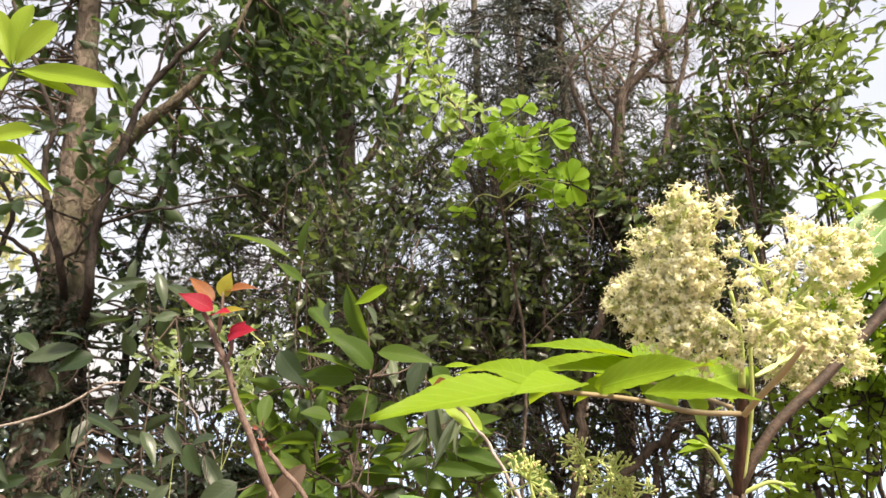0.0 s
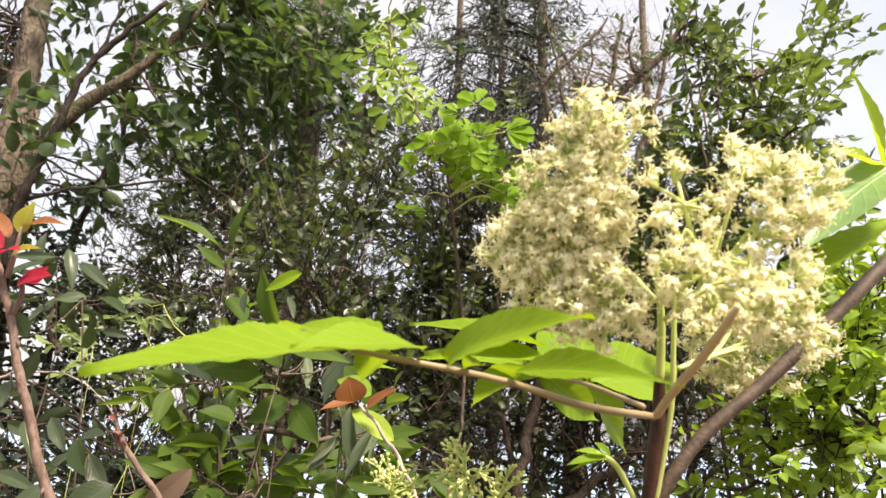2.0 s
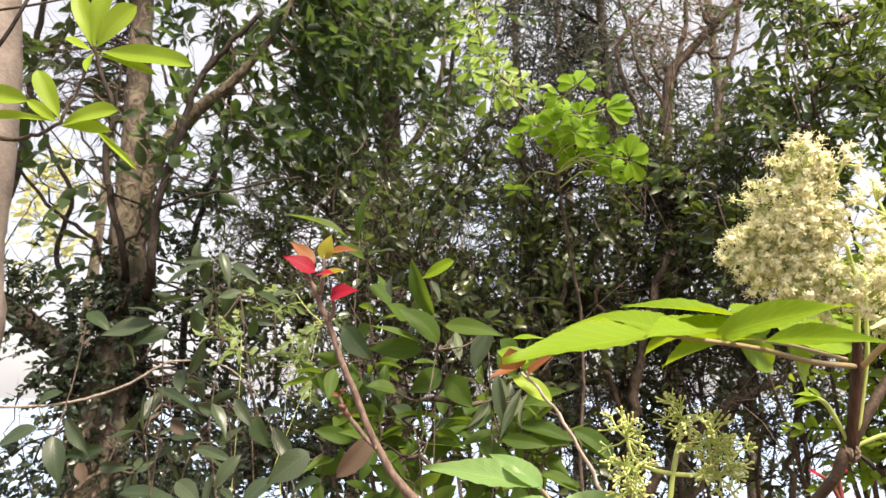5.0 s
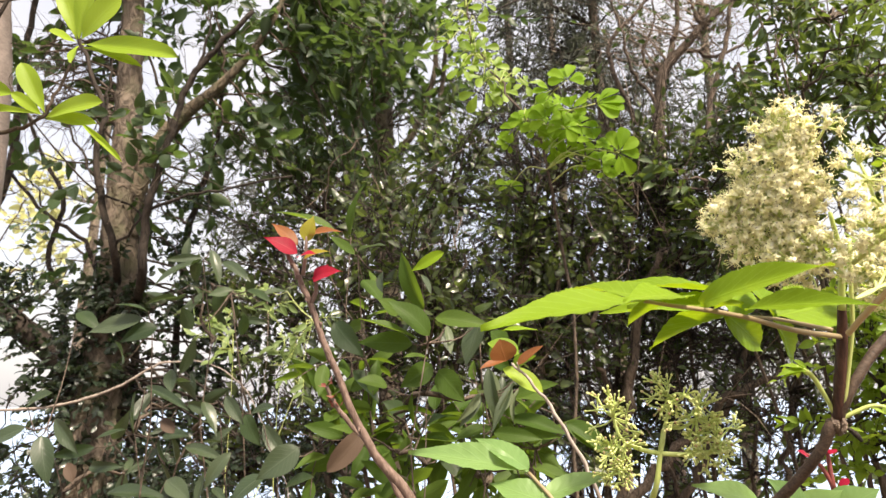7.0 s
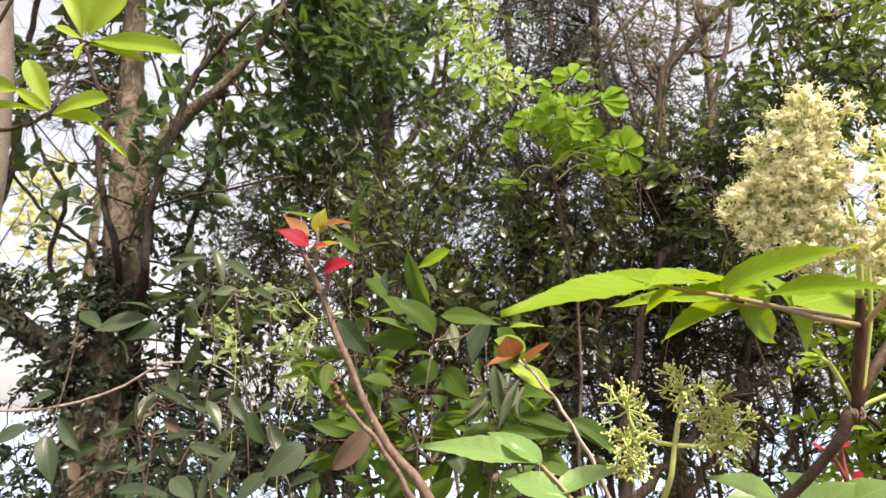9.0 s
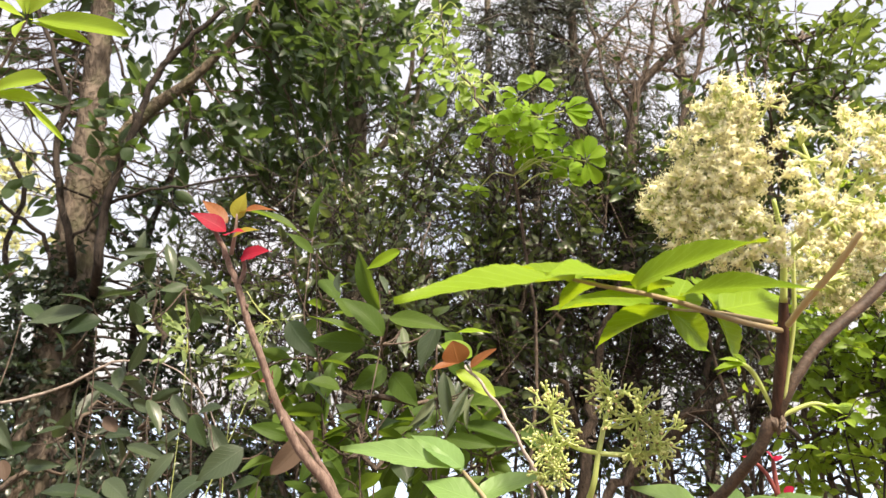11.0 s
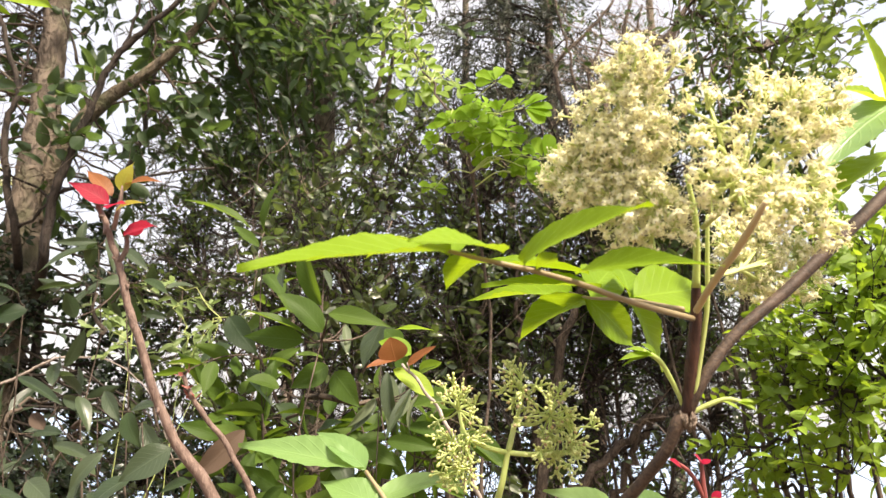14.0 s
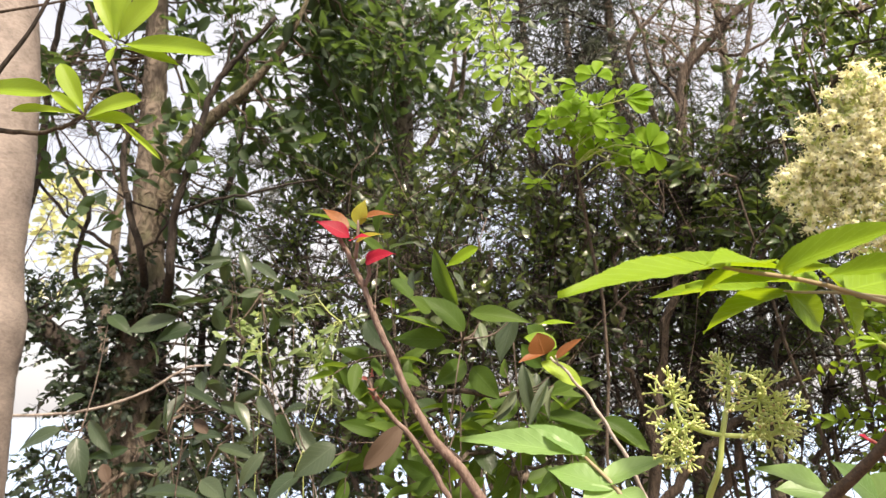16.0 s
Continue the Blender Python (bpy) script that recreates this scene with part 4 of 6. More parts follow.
    for b, q, w, s, n in (((-0.4279, 0.97, 1.61), (-0.4681, 0.945, 1.596), 0.0364, "pointed", 0.05), ((-0.4919, 1, 1.562), (-0.4757, 0.975, 1.594), 0.0213, "pointed", 0.29), ((-0.5319, 1.12, 1.463), (-0.5278, 1.095, 1.525), 0.0353, "pointed", -0.21), ((-0.5936, 1.12, 1.443), (-0.6502, 1.095, 1.432), 0.0223, "pointed", 0.25), ((-0.3566, 1.12, 1.49), (-0.3332, 1.095, 1.449), 0.0335, "pointed", -0.23), ((-0.4113, 1.18, 1.692), (-0.4458, 1.155, 1.682), 0.0216, "pointed", 0.33), ((-0.3868, 1.18, 1.691), (-0.3388, 1.155, 1.676), 0.0197, "pointed", 0.09), ((-0.4441, 1.2, 1.655), (-0.4396, 1.175, 1.694), 0.0261, "pointed", 0.07), ((-0.3812, 1.15, 1.613), (-0.3686, 1.125, 1.646), 0.0249, "pointed", 0.33), ((-0.2184, 1.1, 1.465), (-0.2374, 1.075, 1.49), 0.031, "pointed", 0.2)):
        stalked_leaf(t, wood, b, q, w, DARK_LEAF, s, n)
    for b, q, w, s, n in (((-0.7618, 1.3, 1.677), (-0.7046, 1.275, 1.652), 0.0328, "pointed", 0.2), ((-0.8064, 1.25, 1.507), (-0.7495, 1.225, 1.531), 0.0356, "pointed", -0.31), ((-0.2679, 1.05, 1.393), (-0.2298, 1.025, 1.417), 0.0312, "pointed", -0.09)):
        stalked_leaf(t, wood, b, q, w, DARK_LEAF, s, n)
    leaf(t, (-0.4783, 1.1, 1.486), (-0.4543, 1.09, 1.466), 0.0186, DEAD_LEAF, "oval", (0.2, -0.85, 0.4), label="withered pinkish-brown leaf")
    leaf(t, (-0.6219, 1.1, 1.422), (-0.6056, 1.09, 1.397), 0.0186, DEAD_LEAF, "oval", (0.2, -0.85, 0.4), label="withered pinkish-brown leaf")
    p = Plant(t, "lance", 0.06, 0.02, DULL_LEAF, TWIG_BARK, per=5, reach=0.14, droop=0.3, twig=0.0013)
    p.region((-0.5483, 1.25, 1.419), (0.275, 0.1, 0.0883), 3, 3, wood)
    p.region((-0.4422, 1.25, 1.691), (0.0883, 0.08, 0.0588), 2, 2, wood)
    p.build(singles=300)


dull_shrub()


def oak_shrub():
    foot = (-0.02, 1.0)
    t = thing("oak_shrub", *foot, "young evergreen shrub with smooth mid-green oval leaves", "shrub")
    tops = ((-0.0573, 0.94, 1.579), (-0.1789, 1.08, 1.725), (0.0084, 1, 1.517), (0.0744, 1, 1.446), (-0.2284, 1.25, 1.788), (-0.0658, 1, 1.518))
    wood = stalks(t, foot, tops, 0.0036, TWIG_BARK)
    for b, q, w, s, n in (((-0.0628, 0.95, 1.623), (-0.0974, 0.925, 1.69), 0.0263, "lance", -0.29), ((-0.0531, 0.92, 1.587), (-0.091, 0.895, 1.633), 0.0358, "pointed", -0.18), ((-0.067, 0.92, 1.582), (-0.1343, 0.895, 1.612), 0.0179, "lance", 0.21), ((-0.0753, 0.93, 1.578), (-0.1361, 0.905, 1.583), 0.0317, "pointed", 0.06), ((-0.044, 0.9, 1.606), (0.0217, 0.875, 1.603), 0.0277, "pointed", -0.28), ((-0.1876, 1.1, 1.73), (-0.2218, 1.075, 1.757), 0.0219, "pointed", -0.05), ((-0.2512, 1.25, 1.8), (-0.3472, 1.225, 1.862), 0.0272, "lance", -0.01), ((-0.2352, 1.28, 1.801), (-0.233, 1.255, 1.898), 0.0301, "lance", -0.24), ((-0.0578, 1, 1.555), (-0.096, 0.975, 1.526), 0.0344, "pointed", 0.16), ((-0.0504, 1, 1.547), (-0.0186, 0.975, 1.509), 0.0377, "pointed", -0.27)):
        stalked_leaf(t, wood, b, q, w, OAK_LEAF, s, n)
    for b, q, w, s, n in (((-0.0595, 0.98, 1.561), (-0.0857, 0.955, 1.573), 0.0192, "pointed", -0.08), ((0.0486, 1, 1.513), (0.1033, 0.975, 1.531), 0.0295, "pointed", 0.01), ((0.0437, 1, 1.484), (0.1142, 0.975, 1.476), 0.0279, "pointed", -0.05), ((0.0215, 0.98, 1.468), (0.0776, 0.955, 1.466), 0.0224, "pointed", 0.06), ((0.1189, 1, 1.476), (0.1603, 0.975, 1.445), 0.0426, "pointed", 0.17), ((0.0698, 1, 1.425), (0.1173, 0.975, 1.414), 0.0262, "pointed", 0.32), ((-0.1217, 1.02, 1.527), (-0.1518, 0.995, 1.543), 0.0285, "pointed", -0.15), ((-0.174, 1.1, 1.69), (-0.139, 1.075, 1.655), 0.0364, "pointed", 0.1), ((-0.1102, 1.05, 1.63), (-0.1305, 1.025, 1.651), 0.0312, "pointed", 0.14), ((-0.0088, 1.02, 1.459), (0.0314, 0.995, 1.446), 0.0285, "pointed", -0.15)):
        stalked_leaf(t, wood, b, q, w, OAK_LEAF, s, n)
    for b, q, w, s, n in (((0.01, 1, 1.615), (-0.0153, 0.975, 1.552), 0.0443, "pointed", -0.35), ((-0.1722, 1.06, 1.727), (-0.1306, 1.035, 1.739), 0.0315, "pointed", 0.33), ((0.0168, 1, 1.55), (0.024, 0.975, 1.481), 0.018, "lance", -0.14), ((0.0491, 0.99, 1.531), (0.0181, 0.965, 1.469), 0.013, "lance", -0.13), ((0.0074, 0.98, 1.517), (-0.0162, 0.955, 1.479), 0.0144, "lance", 0.27), ((0.0351, 1.02, 1.539), (0.031, 0.995, 1.494), 0.0151, "lance", 0.06), ((-0.0995, 1.05, 1.42), (-0.0829, 1.025, 1.46), 0.0329, "pointed", -0.02), ((0.0049, 1.03, 1.626), (0.0199, 1.005, 1.644), 0.0271, "pointed", 0.19), ((-0.1348, 1.05, 1.692), (-0.1385, 1.025, 1.664), 0.0156, "lance", -0.33), ((-0.0714, 1, 1.677), (-0.0554, 0.975, 1.649), 0.00984, "lance", 0.14)):
        stalked_leaf(t, wood, b, q, w, DULL_LEAF, s, n)
    for b, q, w, s, n in (((-0.0419, 1, 1.599), (-0.0317, 0.975, 1.571), 0.0131, "lance", -0.09),):
        stalked_leaf(t, wood, b, q, w, DULL_LEAF, s, n)
    for b, q, w, s, n in (((-0.2047, 1.05, 1.62), (-0.1636, 1.025, 1.575), 0.0381, "pointed", -0.29), ((-0.0489, 1.05, 1.443), (-0.0238, 1.025, 1.408), 0.0363, "pointed", 0.11), ((-0.1071, 1.08, 1.488), (-0.1274, 1.055, 1.508), 0.0321, "pointed", 0.3), ((-0.0852, 1.1, 1.471), (-0.0579, 1.075, 1.495), 0.0328, "pointed", -0.2), ((0.0843, 1.04, 1.45), (0.1051, 1.015, 1.462), 0.0291, "pointed", 0.09), ((-0.2547, 1.1, 1.563), (-0.2144, 1.075, 1.59), 0.0364, "pointed", -0.14), ((-0.1857, 1.1, 1.554), (-0.1389, 1.075, 1.52), 0.0364, "pointed", 0.17)):
        stalked_leaf(t, wood, b, q, w, DARK_LEAF, s, n)
    for b, q, w, n in (((0.0357, 1, 1.463), (0.1056, 0.98, 1.464), 0.0213, 0.1), ((0.1144, 0.99, 1.479), (0.1683, 0.97, 1.446), 0.033, -0.1), ((0.0441, 1.02, 1.484), (0.1011, 1, 1.479), 0.0233, 0.1), ((0.0873, 1, 1.419), (0.1198, 0.98, 1.412), 0.0197, 0.1), ((0.0491, 1.03, 1.509), (0.093, 1.01, 1.516), 0.0267, -0.1)):
        stalked_leaf(t, wood, b, q, w, OAK_LEAF, "pointed", n)
    for b, q, w, n in (((0.0076, 0.97, 1.516), (-0.0158, 0.95, 1.482), 0.011, 0.3), ((0.0104, 0.97, 1.517), (0.004, 0.95, 1.521), 0.00734, -0.2), ((0.0466, 0.99, 1.524), (0.0328, 0.97, 1.488), 0.012, 0.4), ((0.0562, 1, 1.522), (0.0377, 0.98, 1.485), 0.0106, -0.3), ((-0.0365, 0.98, 1.605), (-0.0285, 0.96, 1.568), 0.0119, 0.2), ((0.0203, 1.01, 1.546), (0.0242, 0.99, 1.485), 0.02, 0.1)):
        stalked_leaf(t, wood, b, q, w, GREY_LEAF, "lance", n)
    leaf(t, (-0.0703, 0.88, 1.66), (-0.0312, 0.86, 1.679), 0.0175, ELDER_LEAF, "blade", (0.2, -0.85, 0.4), label="bright green young leaf")
    leaf(t, (-0.1291, 0.9127, 1.477), (-0.1684, 0.8921, 1.43), 0.026, DEAD_LEAF, "oval", (0.5, -0.8, 0.3), 0.2, label="withered brown leaf")
    p = Plant(t, "pointed", 0.062, 0.024, OAK_LEAF, TWIG_BARK, per=5, reach=0.12, droop=0.15, twig=0.0014)
    p.region((-0.0643, 1.063, 1.435), (0.139, 0.1, 0.0653), 4, 3, wood)
    p.region((-0.1558, 1.093, 1.513), (0.101, 0.08, 0.0757), 3, 3, wood)
    p.region((0.056, 1.114, 1.461), (0.103, 0.08, 0.0687), 4, 3, wood)
    p.build(singles=300)


oak_shrub()


def five_leaf_vine():
    # where each leaf sits, the way it points and the spread of its leaflets in degrees, their length and number
    low = (((0.1544, 1.12, 2.014), 90, 170, 0.0396, 5), ((0.2009, 1.14, 1.98), 18, 110, 0.0474, 4), ((0.1301, 1.15, 2.011), 172, 60, 0.0319, 2), ((0.0825, 1.18, 1.972), 125, 150, 0.0292, 4), ((0.1227, 1.16, 1.964), 95, 220, 0.034, 5), ((0.1498, 1.16, 1.95), 60, 240, 0.034, 5), ((0.1754, 1.17, 1.957), 80, 260, 0.0325, 5), ((0.1045, 1.18, 1.955), 110, 240, 0.031, 5), ((0.0672, 1.2, 1.965), 130, 240, 0.0278, 5),
        ((0.2345, 1.15, 1.897), 20, 190, 0.039, 5), ((0.1996, 1.16, 1.922), 70, 180, 0.0322, 4), ((0.2081, 1.17, 1.89), 60, 230, 0.0253, 5), ((0.2086, 1.18, 1.877), -20, 150, 0.0237, 3), ((0.0596, 1.25, 1.878), 90, 190, 0.0262, 5), ((0.1329, 1.19, 1.939), 60, 300, 0.0294, 5), ((0.164, 1.17, 1.984), 100, 220, 0.0289, 5), ((0.1823, 1.19, 1.94), 50, 300, 0.0294, 5), ((0.1439, 1.17, 1.996), 140, 200, 0.0271, 4))
    high = (((-0.0278, 1.3, 2.141), -70, 240, 0.0243, 5), ((0.0001, 1.32, 2.181), 60, 300, 0.0257, 5), ((0.0221, 1.31, 2.162), 40, 240, 0.0265, 5), ((0.0347, 1.3, 2.137), 0, 240, 0.0243, 5), ((0.0165, 1.3, 2.117), -60, 240, 0.0263, 5), ((-0.0159, 1.33, 2.189), 130, 260, 0.0249, 5), ((-0.0501, 1.34, 2.221), 170, 160, 0.0251, 4), ((-0.0224, 1.35, 2.245), 90, 300, 0.0232, 5), ((-0.0387, 1.36, 2.278), 150, 240, 0.0234, 5), ((0.0012, 1.36, 2.273), -60, 240, 0.0234, 5), ((-0.0199, 1.38, 2.318), 60, 300, 0.0238, 5), ((0.021, 1.38, 2.326), -60, 200, 0.0238, 4),
        ((0.0424, 1.29, 2.105), 0, 240, 0.0241, 5), ((0.0051, 1.28, 2.077), 225, 60, 0.0338, 2), ((0.018, 1.28, 2.08), -40, 70, 0.0338, 3), ((0.0689, 1.28, 2.101), 20, 240, 0.0239, 4), ((0.0945, 1.27, 2.085), -30, 240, 0.0237, 4), ((-0.0438, 1.33, 2.16), 180, 240, 0.0228, 5), ((-0.006, 1.31, 2.147), 200, 300, 0.0245, 5), ((-0.005, 1.33, 2.213), 60, 300, 0.0249, 5), ((0.0139, 1.32, 2.19), 80, 300, 0.0226, 5), ((-0.0589, 1.38, 2.292), 170, 240, 0.0216, 4), ((-0.0819, 1.36, 2.236), 170, 200, 0.0213, 4), ((0.0518, 1.27, 2.071), -40, 240, 0.0237, 4))
    t = thing("five_leaf_vine", 0.1, 1.2, "climbing vine with bright yellow-green five-part leaves", "vine")
    base = (0.1, 1.22, -0.05)
    main = [base, (0.12, 1.25, 1.0), (0.147, 1.25, 1.774), (0.1115, 1.2, 1.926), (0.0585, 1.25, 2.06), (-0.0035, 1.35, 2.225), (-0.0251, 1.4, 2.406)]
    stem("stem", main, [0.004, 0.003, 0.002, 0.0015], TWIG_BARK, t, n=40, sides=6, wobble=0.004)
    line = bend(main, 40)[14:]
    # smaller leaves tucked in behind
    behind = [((x + rng.normal(0, 0.025), y + 0.03, z + rng.normal(0, 0.02)), m + rng.uniform(-60, 60), s, 0.85 * size, n) for (x, y, z), m, s, size, n in low[2:] if y < 1.2]
    for h, mean, spread, size, count in (*low, *behind, *high):
        lower = h[1] < 1.26
        h = np.array(h)
        near = line[np.argmin(np.linalg.norm(line - h, axis=1))]
        stalk = part("leaf_stalk", mesh_of("leaf_stalk", *tube(bend([near, (near + h) / 2 + (0, 0, 0.02), h], 8), [0.0012, 0.0008], 4), STEM_GREEN), t)
        up = unit(np.array([rng.normal(0, 0.25), -0.8 + rng.normal(0, 0.12), 0.25 + rng.normal(0, 0.15)]))
        a = unit(np.cross(up, (0, 0, 1.0)))
        b = unit(np.cross(up, a))
        a, b = (a if a[0] > 0 else -a), (b if b[2] > 0 else -b)
        size, count = (size, count + 1) if lower else (size * 1.3, count)
        for q in range(count):
            ang = radians(mean + spread * (q / max(1, count - 1) - 0.5)) + rng.normal(0, 0.1)
            d = unit(a * math.cos(ang) + b * math.sin(ang) - up * rng.uniform(-0.1, 0.35))
            s = size * rng.uniform(0.82, 1.12) * (1.08 if 0 < q < count - 1 else 0.9)
            leaf(stalk, h + d * 0.004, h + d * s, s * (0.52 if lower else 0.46), VINE_LEAF if lower else BRIGHT_LEAF, "spoon", up + rng.normal(0, 0.15, 3), 0.1, "leaflet")


five_leaf_vine()


def spring_shoots():
    t = thing("spring_creeper", -0.5, 1.45, "thin creeper with narrow drooping pale green leaflets", "vine")
    wood = stalks(t, (-0.5, 1.45), ((-0.4957, 1.4, 1.601), (-0.3928, 1.4, 1.621), (-0.3366, 1.4, 1.665)), 0.002, STEM_GREEN)
    p = Plant(t, "oval", 0.026, 0.011, PALE_LEAF, STEM_GREEN, per=8, reach=0.075, droop=0.4, twig=0.0007)
    p.region((-0.5441, 1.4, 1.636), (0.0443, 0.05, 0.0553), 3, 2, wood, 0.001)
    p.region((-0.4043, 1.4, 1.622), (0.0775, 0.05, 0.0664), 5, 2, wood, 0.001)
    p.region((-0.4956, 1.45, 1.699), (0.0689, 0.05, 0.0575), 3, 2, wood, 0.001)
    p.build(singles=300)


spring_shoots()


# ---- shoot with yellow-green spoon leaves, high on one side ----
def spoon_shrub():
    t = thing("spoon_leaf_shrub", -0.75, 0.75, "shrub shoot with fresh yellow-green spoon-shaped leaves", "shrub")
    low = [(-0.6199, 0.726, 1.803), (-0.5248, 0.726, 1.797), (-0.4753, 0.726, 1.796), (-0.4471, 0.724, 1.806), (-0.4324, 0.724, 1.833), (-0.4099, 0.722, 1.888)]
    stem("stem", [(-0.75, 0.75, -0.05), (-0.72, 0.74, 1.0), *low], [0.006, 0.005, 0.003, 0.0022, 0.0018, 0.0014], TWIG_BARK, t, n=40, sides=7, wobble=0.001)
    stem("shoot", [(-0.6674, 0.7639, 1.966), (-0.5944, 0.7646, 1.974), (-0.5231, 0.7654, 1.981), (-0.48, 0.7659, 1.988)], [0.002, 0.0012], TWIG_BARK, t, n=12, sides=6)
    stem("shoot", [(-0.588, 0.7444, 1.847), (-0.5601, 0.7449, 1.894), (-0.5367, 0.7452, 1.929), (-0.5148, 0.7455, 1.978)], [0.003, 0.002], DARK_BARK, t, n=12, sides=6)
    stem("tendril", [(-0.4591, 0.7357, 1.807), (-0.4877, 0.7355, 1.843), (-0.497, 0.7354, 1.863), (-0.4885, 0.7355, 1.877)], [0.0008, 0.0005], TWIG_BARK, t, n=12, sides=4)
    for b, q, w, n in (((-0.4049, 0.72, 1.889), (-0.2899, 0.69, 1.863), 0.02653, (0.1, -0.95, 0.22)), ((-0.4067, 0.72, 1.895), (-0.3609, 0.7, 1.933), 0.0319, (0.2, -0.95, 0.22)), ((-0.4129, 0.725, 1.899), (-0.3994, 0.71, 1.965), 0.02604, (-0.1, -0.95, 0.22)), ((-0.4154, 0.725, 1.898), (-0.4317, 0.71, 1.958), 0.02083, (0.3, -0.95, 0.22)), ((-0.4109, 0.72, 1.891), (-0.4194, 0.69, 1.891), 0.01327, (0.2, -0.95, 0.22)), ((-0.4032, 0.72, 1.885), (-0.3317, 0.7, 1.857), 0.01029, (0, -0.95, 0.22)), ((-0.4092, 0.72, 1.887), (-0.3969, 0.69, 1.856), 0.008164, (0.1, -0.95, 0.22)), ((-0.4367, 0.72, 1.806), (-0.3658, 0.69, 1.813), 0.02245, (0.1, -0.95, 0.22)), ((-0.4351, 0.72, 1.804), (-0.375, 0.7, 1.794), 0.01441, (0, -0.95, 0.22)), ((-0.4043, 0.725, 1.804), (-0.3457, 0.71, 1.756), 0.007291, (0.3, -0.95, 0.22)), ((-0.4385, 0.72, 1.812), (-0.4575, 0.7, 1.863), 0.02058, (0.4, -0.95, 0.22)), ((-0.4409, 0.72, 1.809), (-0.4524, 0.69, 1.822), 0.01327, (0.2, -0.95, 0.22)), ((-0.4449, 0.72, 1.811), (-0.5118, 0.7, 1.815), 0.01029, (0, -0.95, 0.22)), ((-0.5736, 0.72, 1.845), (-0.468, 0.69, 1.832), 0.02449, (0.1, -0.95, 0.22))):
        leaf(t, b, q, w, FRESH_LEAF, "blade", n, 0.12)


spoon_shrub()


# ---- shoots with red young leaves ----
def red_shoot():
    line = [(-0.021, 0.484, 1.465), (-0.0373, 0.484, 1.483), (-0.0479, 0.484, 1.501), (-0.0601, 0.484, 1.528), (-0.0701, 0.484, 1.55), (-0.0754, 0.484, 1.565), (-0.0823, 0.484, 1.58), (-0.0875, 0.484, 1.591), (-0.0948, 0.484, 1.603)]
    t = thing("red_leaf_shoot", line[0][0] + 0.12, line[0][1] + 0.06, "rosy-brown shoot tipped with young crimson leaves", "shrub", "shoots with red young leaves")
    stem("stem", [(line[0][0] + 0.12, line[0][1] + 0.06, -0.05), (line[0][0] + 0.08, line[0][1] + 0.04, 1.05), *line], [0.0034, 0.0028, 0.0021, 0.0019, 0.0017, 0.0013], ROSY_BARK, t, n=60, sides=10, rough=0.018, wobble=0.0002)
    stem("side_shoot", [(-0.0768, 0.4835, 1.569), (-0.0737, 0.4836, 1.576), (-0.0751, 0.4836, 1.585)], [0.0016, 0.0011], ROSY_BARK, t, n=8, sides=8)
    stem("side_shoot", [(-0.082, 0.4836, 1.586), (-0.0808, 0.4836, 1.599), (-0.0805, 0.4837, 1.61)], [0.0014, 0.0009], ROSY_BARK, t, n=8, sides=8)
    leaf(t, (-0.0852, 0.4816, 1.599), (-0.1004, 0.4715, 1.61), 0.01174, RED_LEAF, "elder", (0.3, -0.8, 0.5), 0.22, label="crimson young leaf")
    leaf(t, (-0.0844, 0.4786, 1.596), (-0.0712, 0.4687, 1.599), 0.009705, RED_LEAF, "elder", (0.2, -0.6, 0.8), 0.22, label="crimson young leaf")
    leaf(t, (-0.0871, 0.4866, 1.605), (-0.1028, 0.4865, 1.623), 0.009247, ORANGE_LEAF, "elder", (0.4, -0.8, 0.4), 0.22, label="orange young leaf")
    leaf(t, (-0.0805, 0.4837, 1.607), (-0.077, 0.4788, 1.622), 0.01114, OLIVE_LEAF, "elder", (-0.1, -0.9, 0.3), 0.22, label="olive-yellow young leaf")
    leaf(t, (-0.0806, 0.4857, 1.611), (-0.0581, 0.4759, 1.615), 0.008564, ORANGE_LEAF, "elder", (0, -0.6, 0.8), 0.22, label="orange young leaf")
    leaf(t, (-0.0809, 0.4816, 1.596), (-0.0659, 0.4718, 1.601), 0.007173, OLIVE_LEAF, "elder", (-0.1, -0.7, 0.7), 0.22, label="olive-yellow young leaf")
    leaf(t, (-0.0754, 0.4816, 1.583), (-0.0591, 0.4718, 1.589), 0.01239, RED_LEAF, "elder", (0.1, -0.8, 0.6), 0.22, label="crimson young leaf")
    leaf(t, (-0.0762, 0.4886, 1.585), (-0.0685, 0.4887, 1.594), 0.007302, RED_LEAF, "elder", (0.5, -0.7, 0.5), 0.22, label="crimson young leaf")
    for u in np.linspace(0.25, 0.95, 12):
        c = bend(line, 60)[int(u * 59)] + rng.normal(0, 0.001, 3)
        v, f = tube([c, c + unit(rng.normal(0, 1, 3)) * 0.0028], [0.0012, 0.0004], 5)
        part("bud", mesh_of("bud", v, f, ROSY_BARK), t)

    line = [(-0.0396, 0.7132, 1.399), (-0.0533, 0.7131, 1.421), (-0.0842, 0.7131, 1.47), (-0.113, 0.7129, 1.502), (-0.1224, 0.7129, 1.515), (-0.1262, 0.7129, 1.524)]
    t = thing("budding_shoot", line[0][0] + 0.12, line[0][1], "thin pinkish twig with opening red buds", "shrub", "shoots with red young leaves")
    stem("stem", [(line[0][0] + 0.12, line[0][1], -0.05), (line[0][0] + 0.08, line[0][1], 1.05), *line], [0.0034, 0.003, 0.0025, 0.0021, 0.0017], ROSY_BARK, t, n=40, sides=8, rough=0.05, wobble=0.0005)
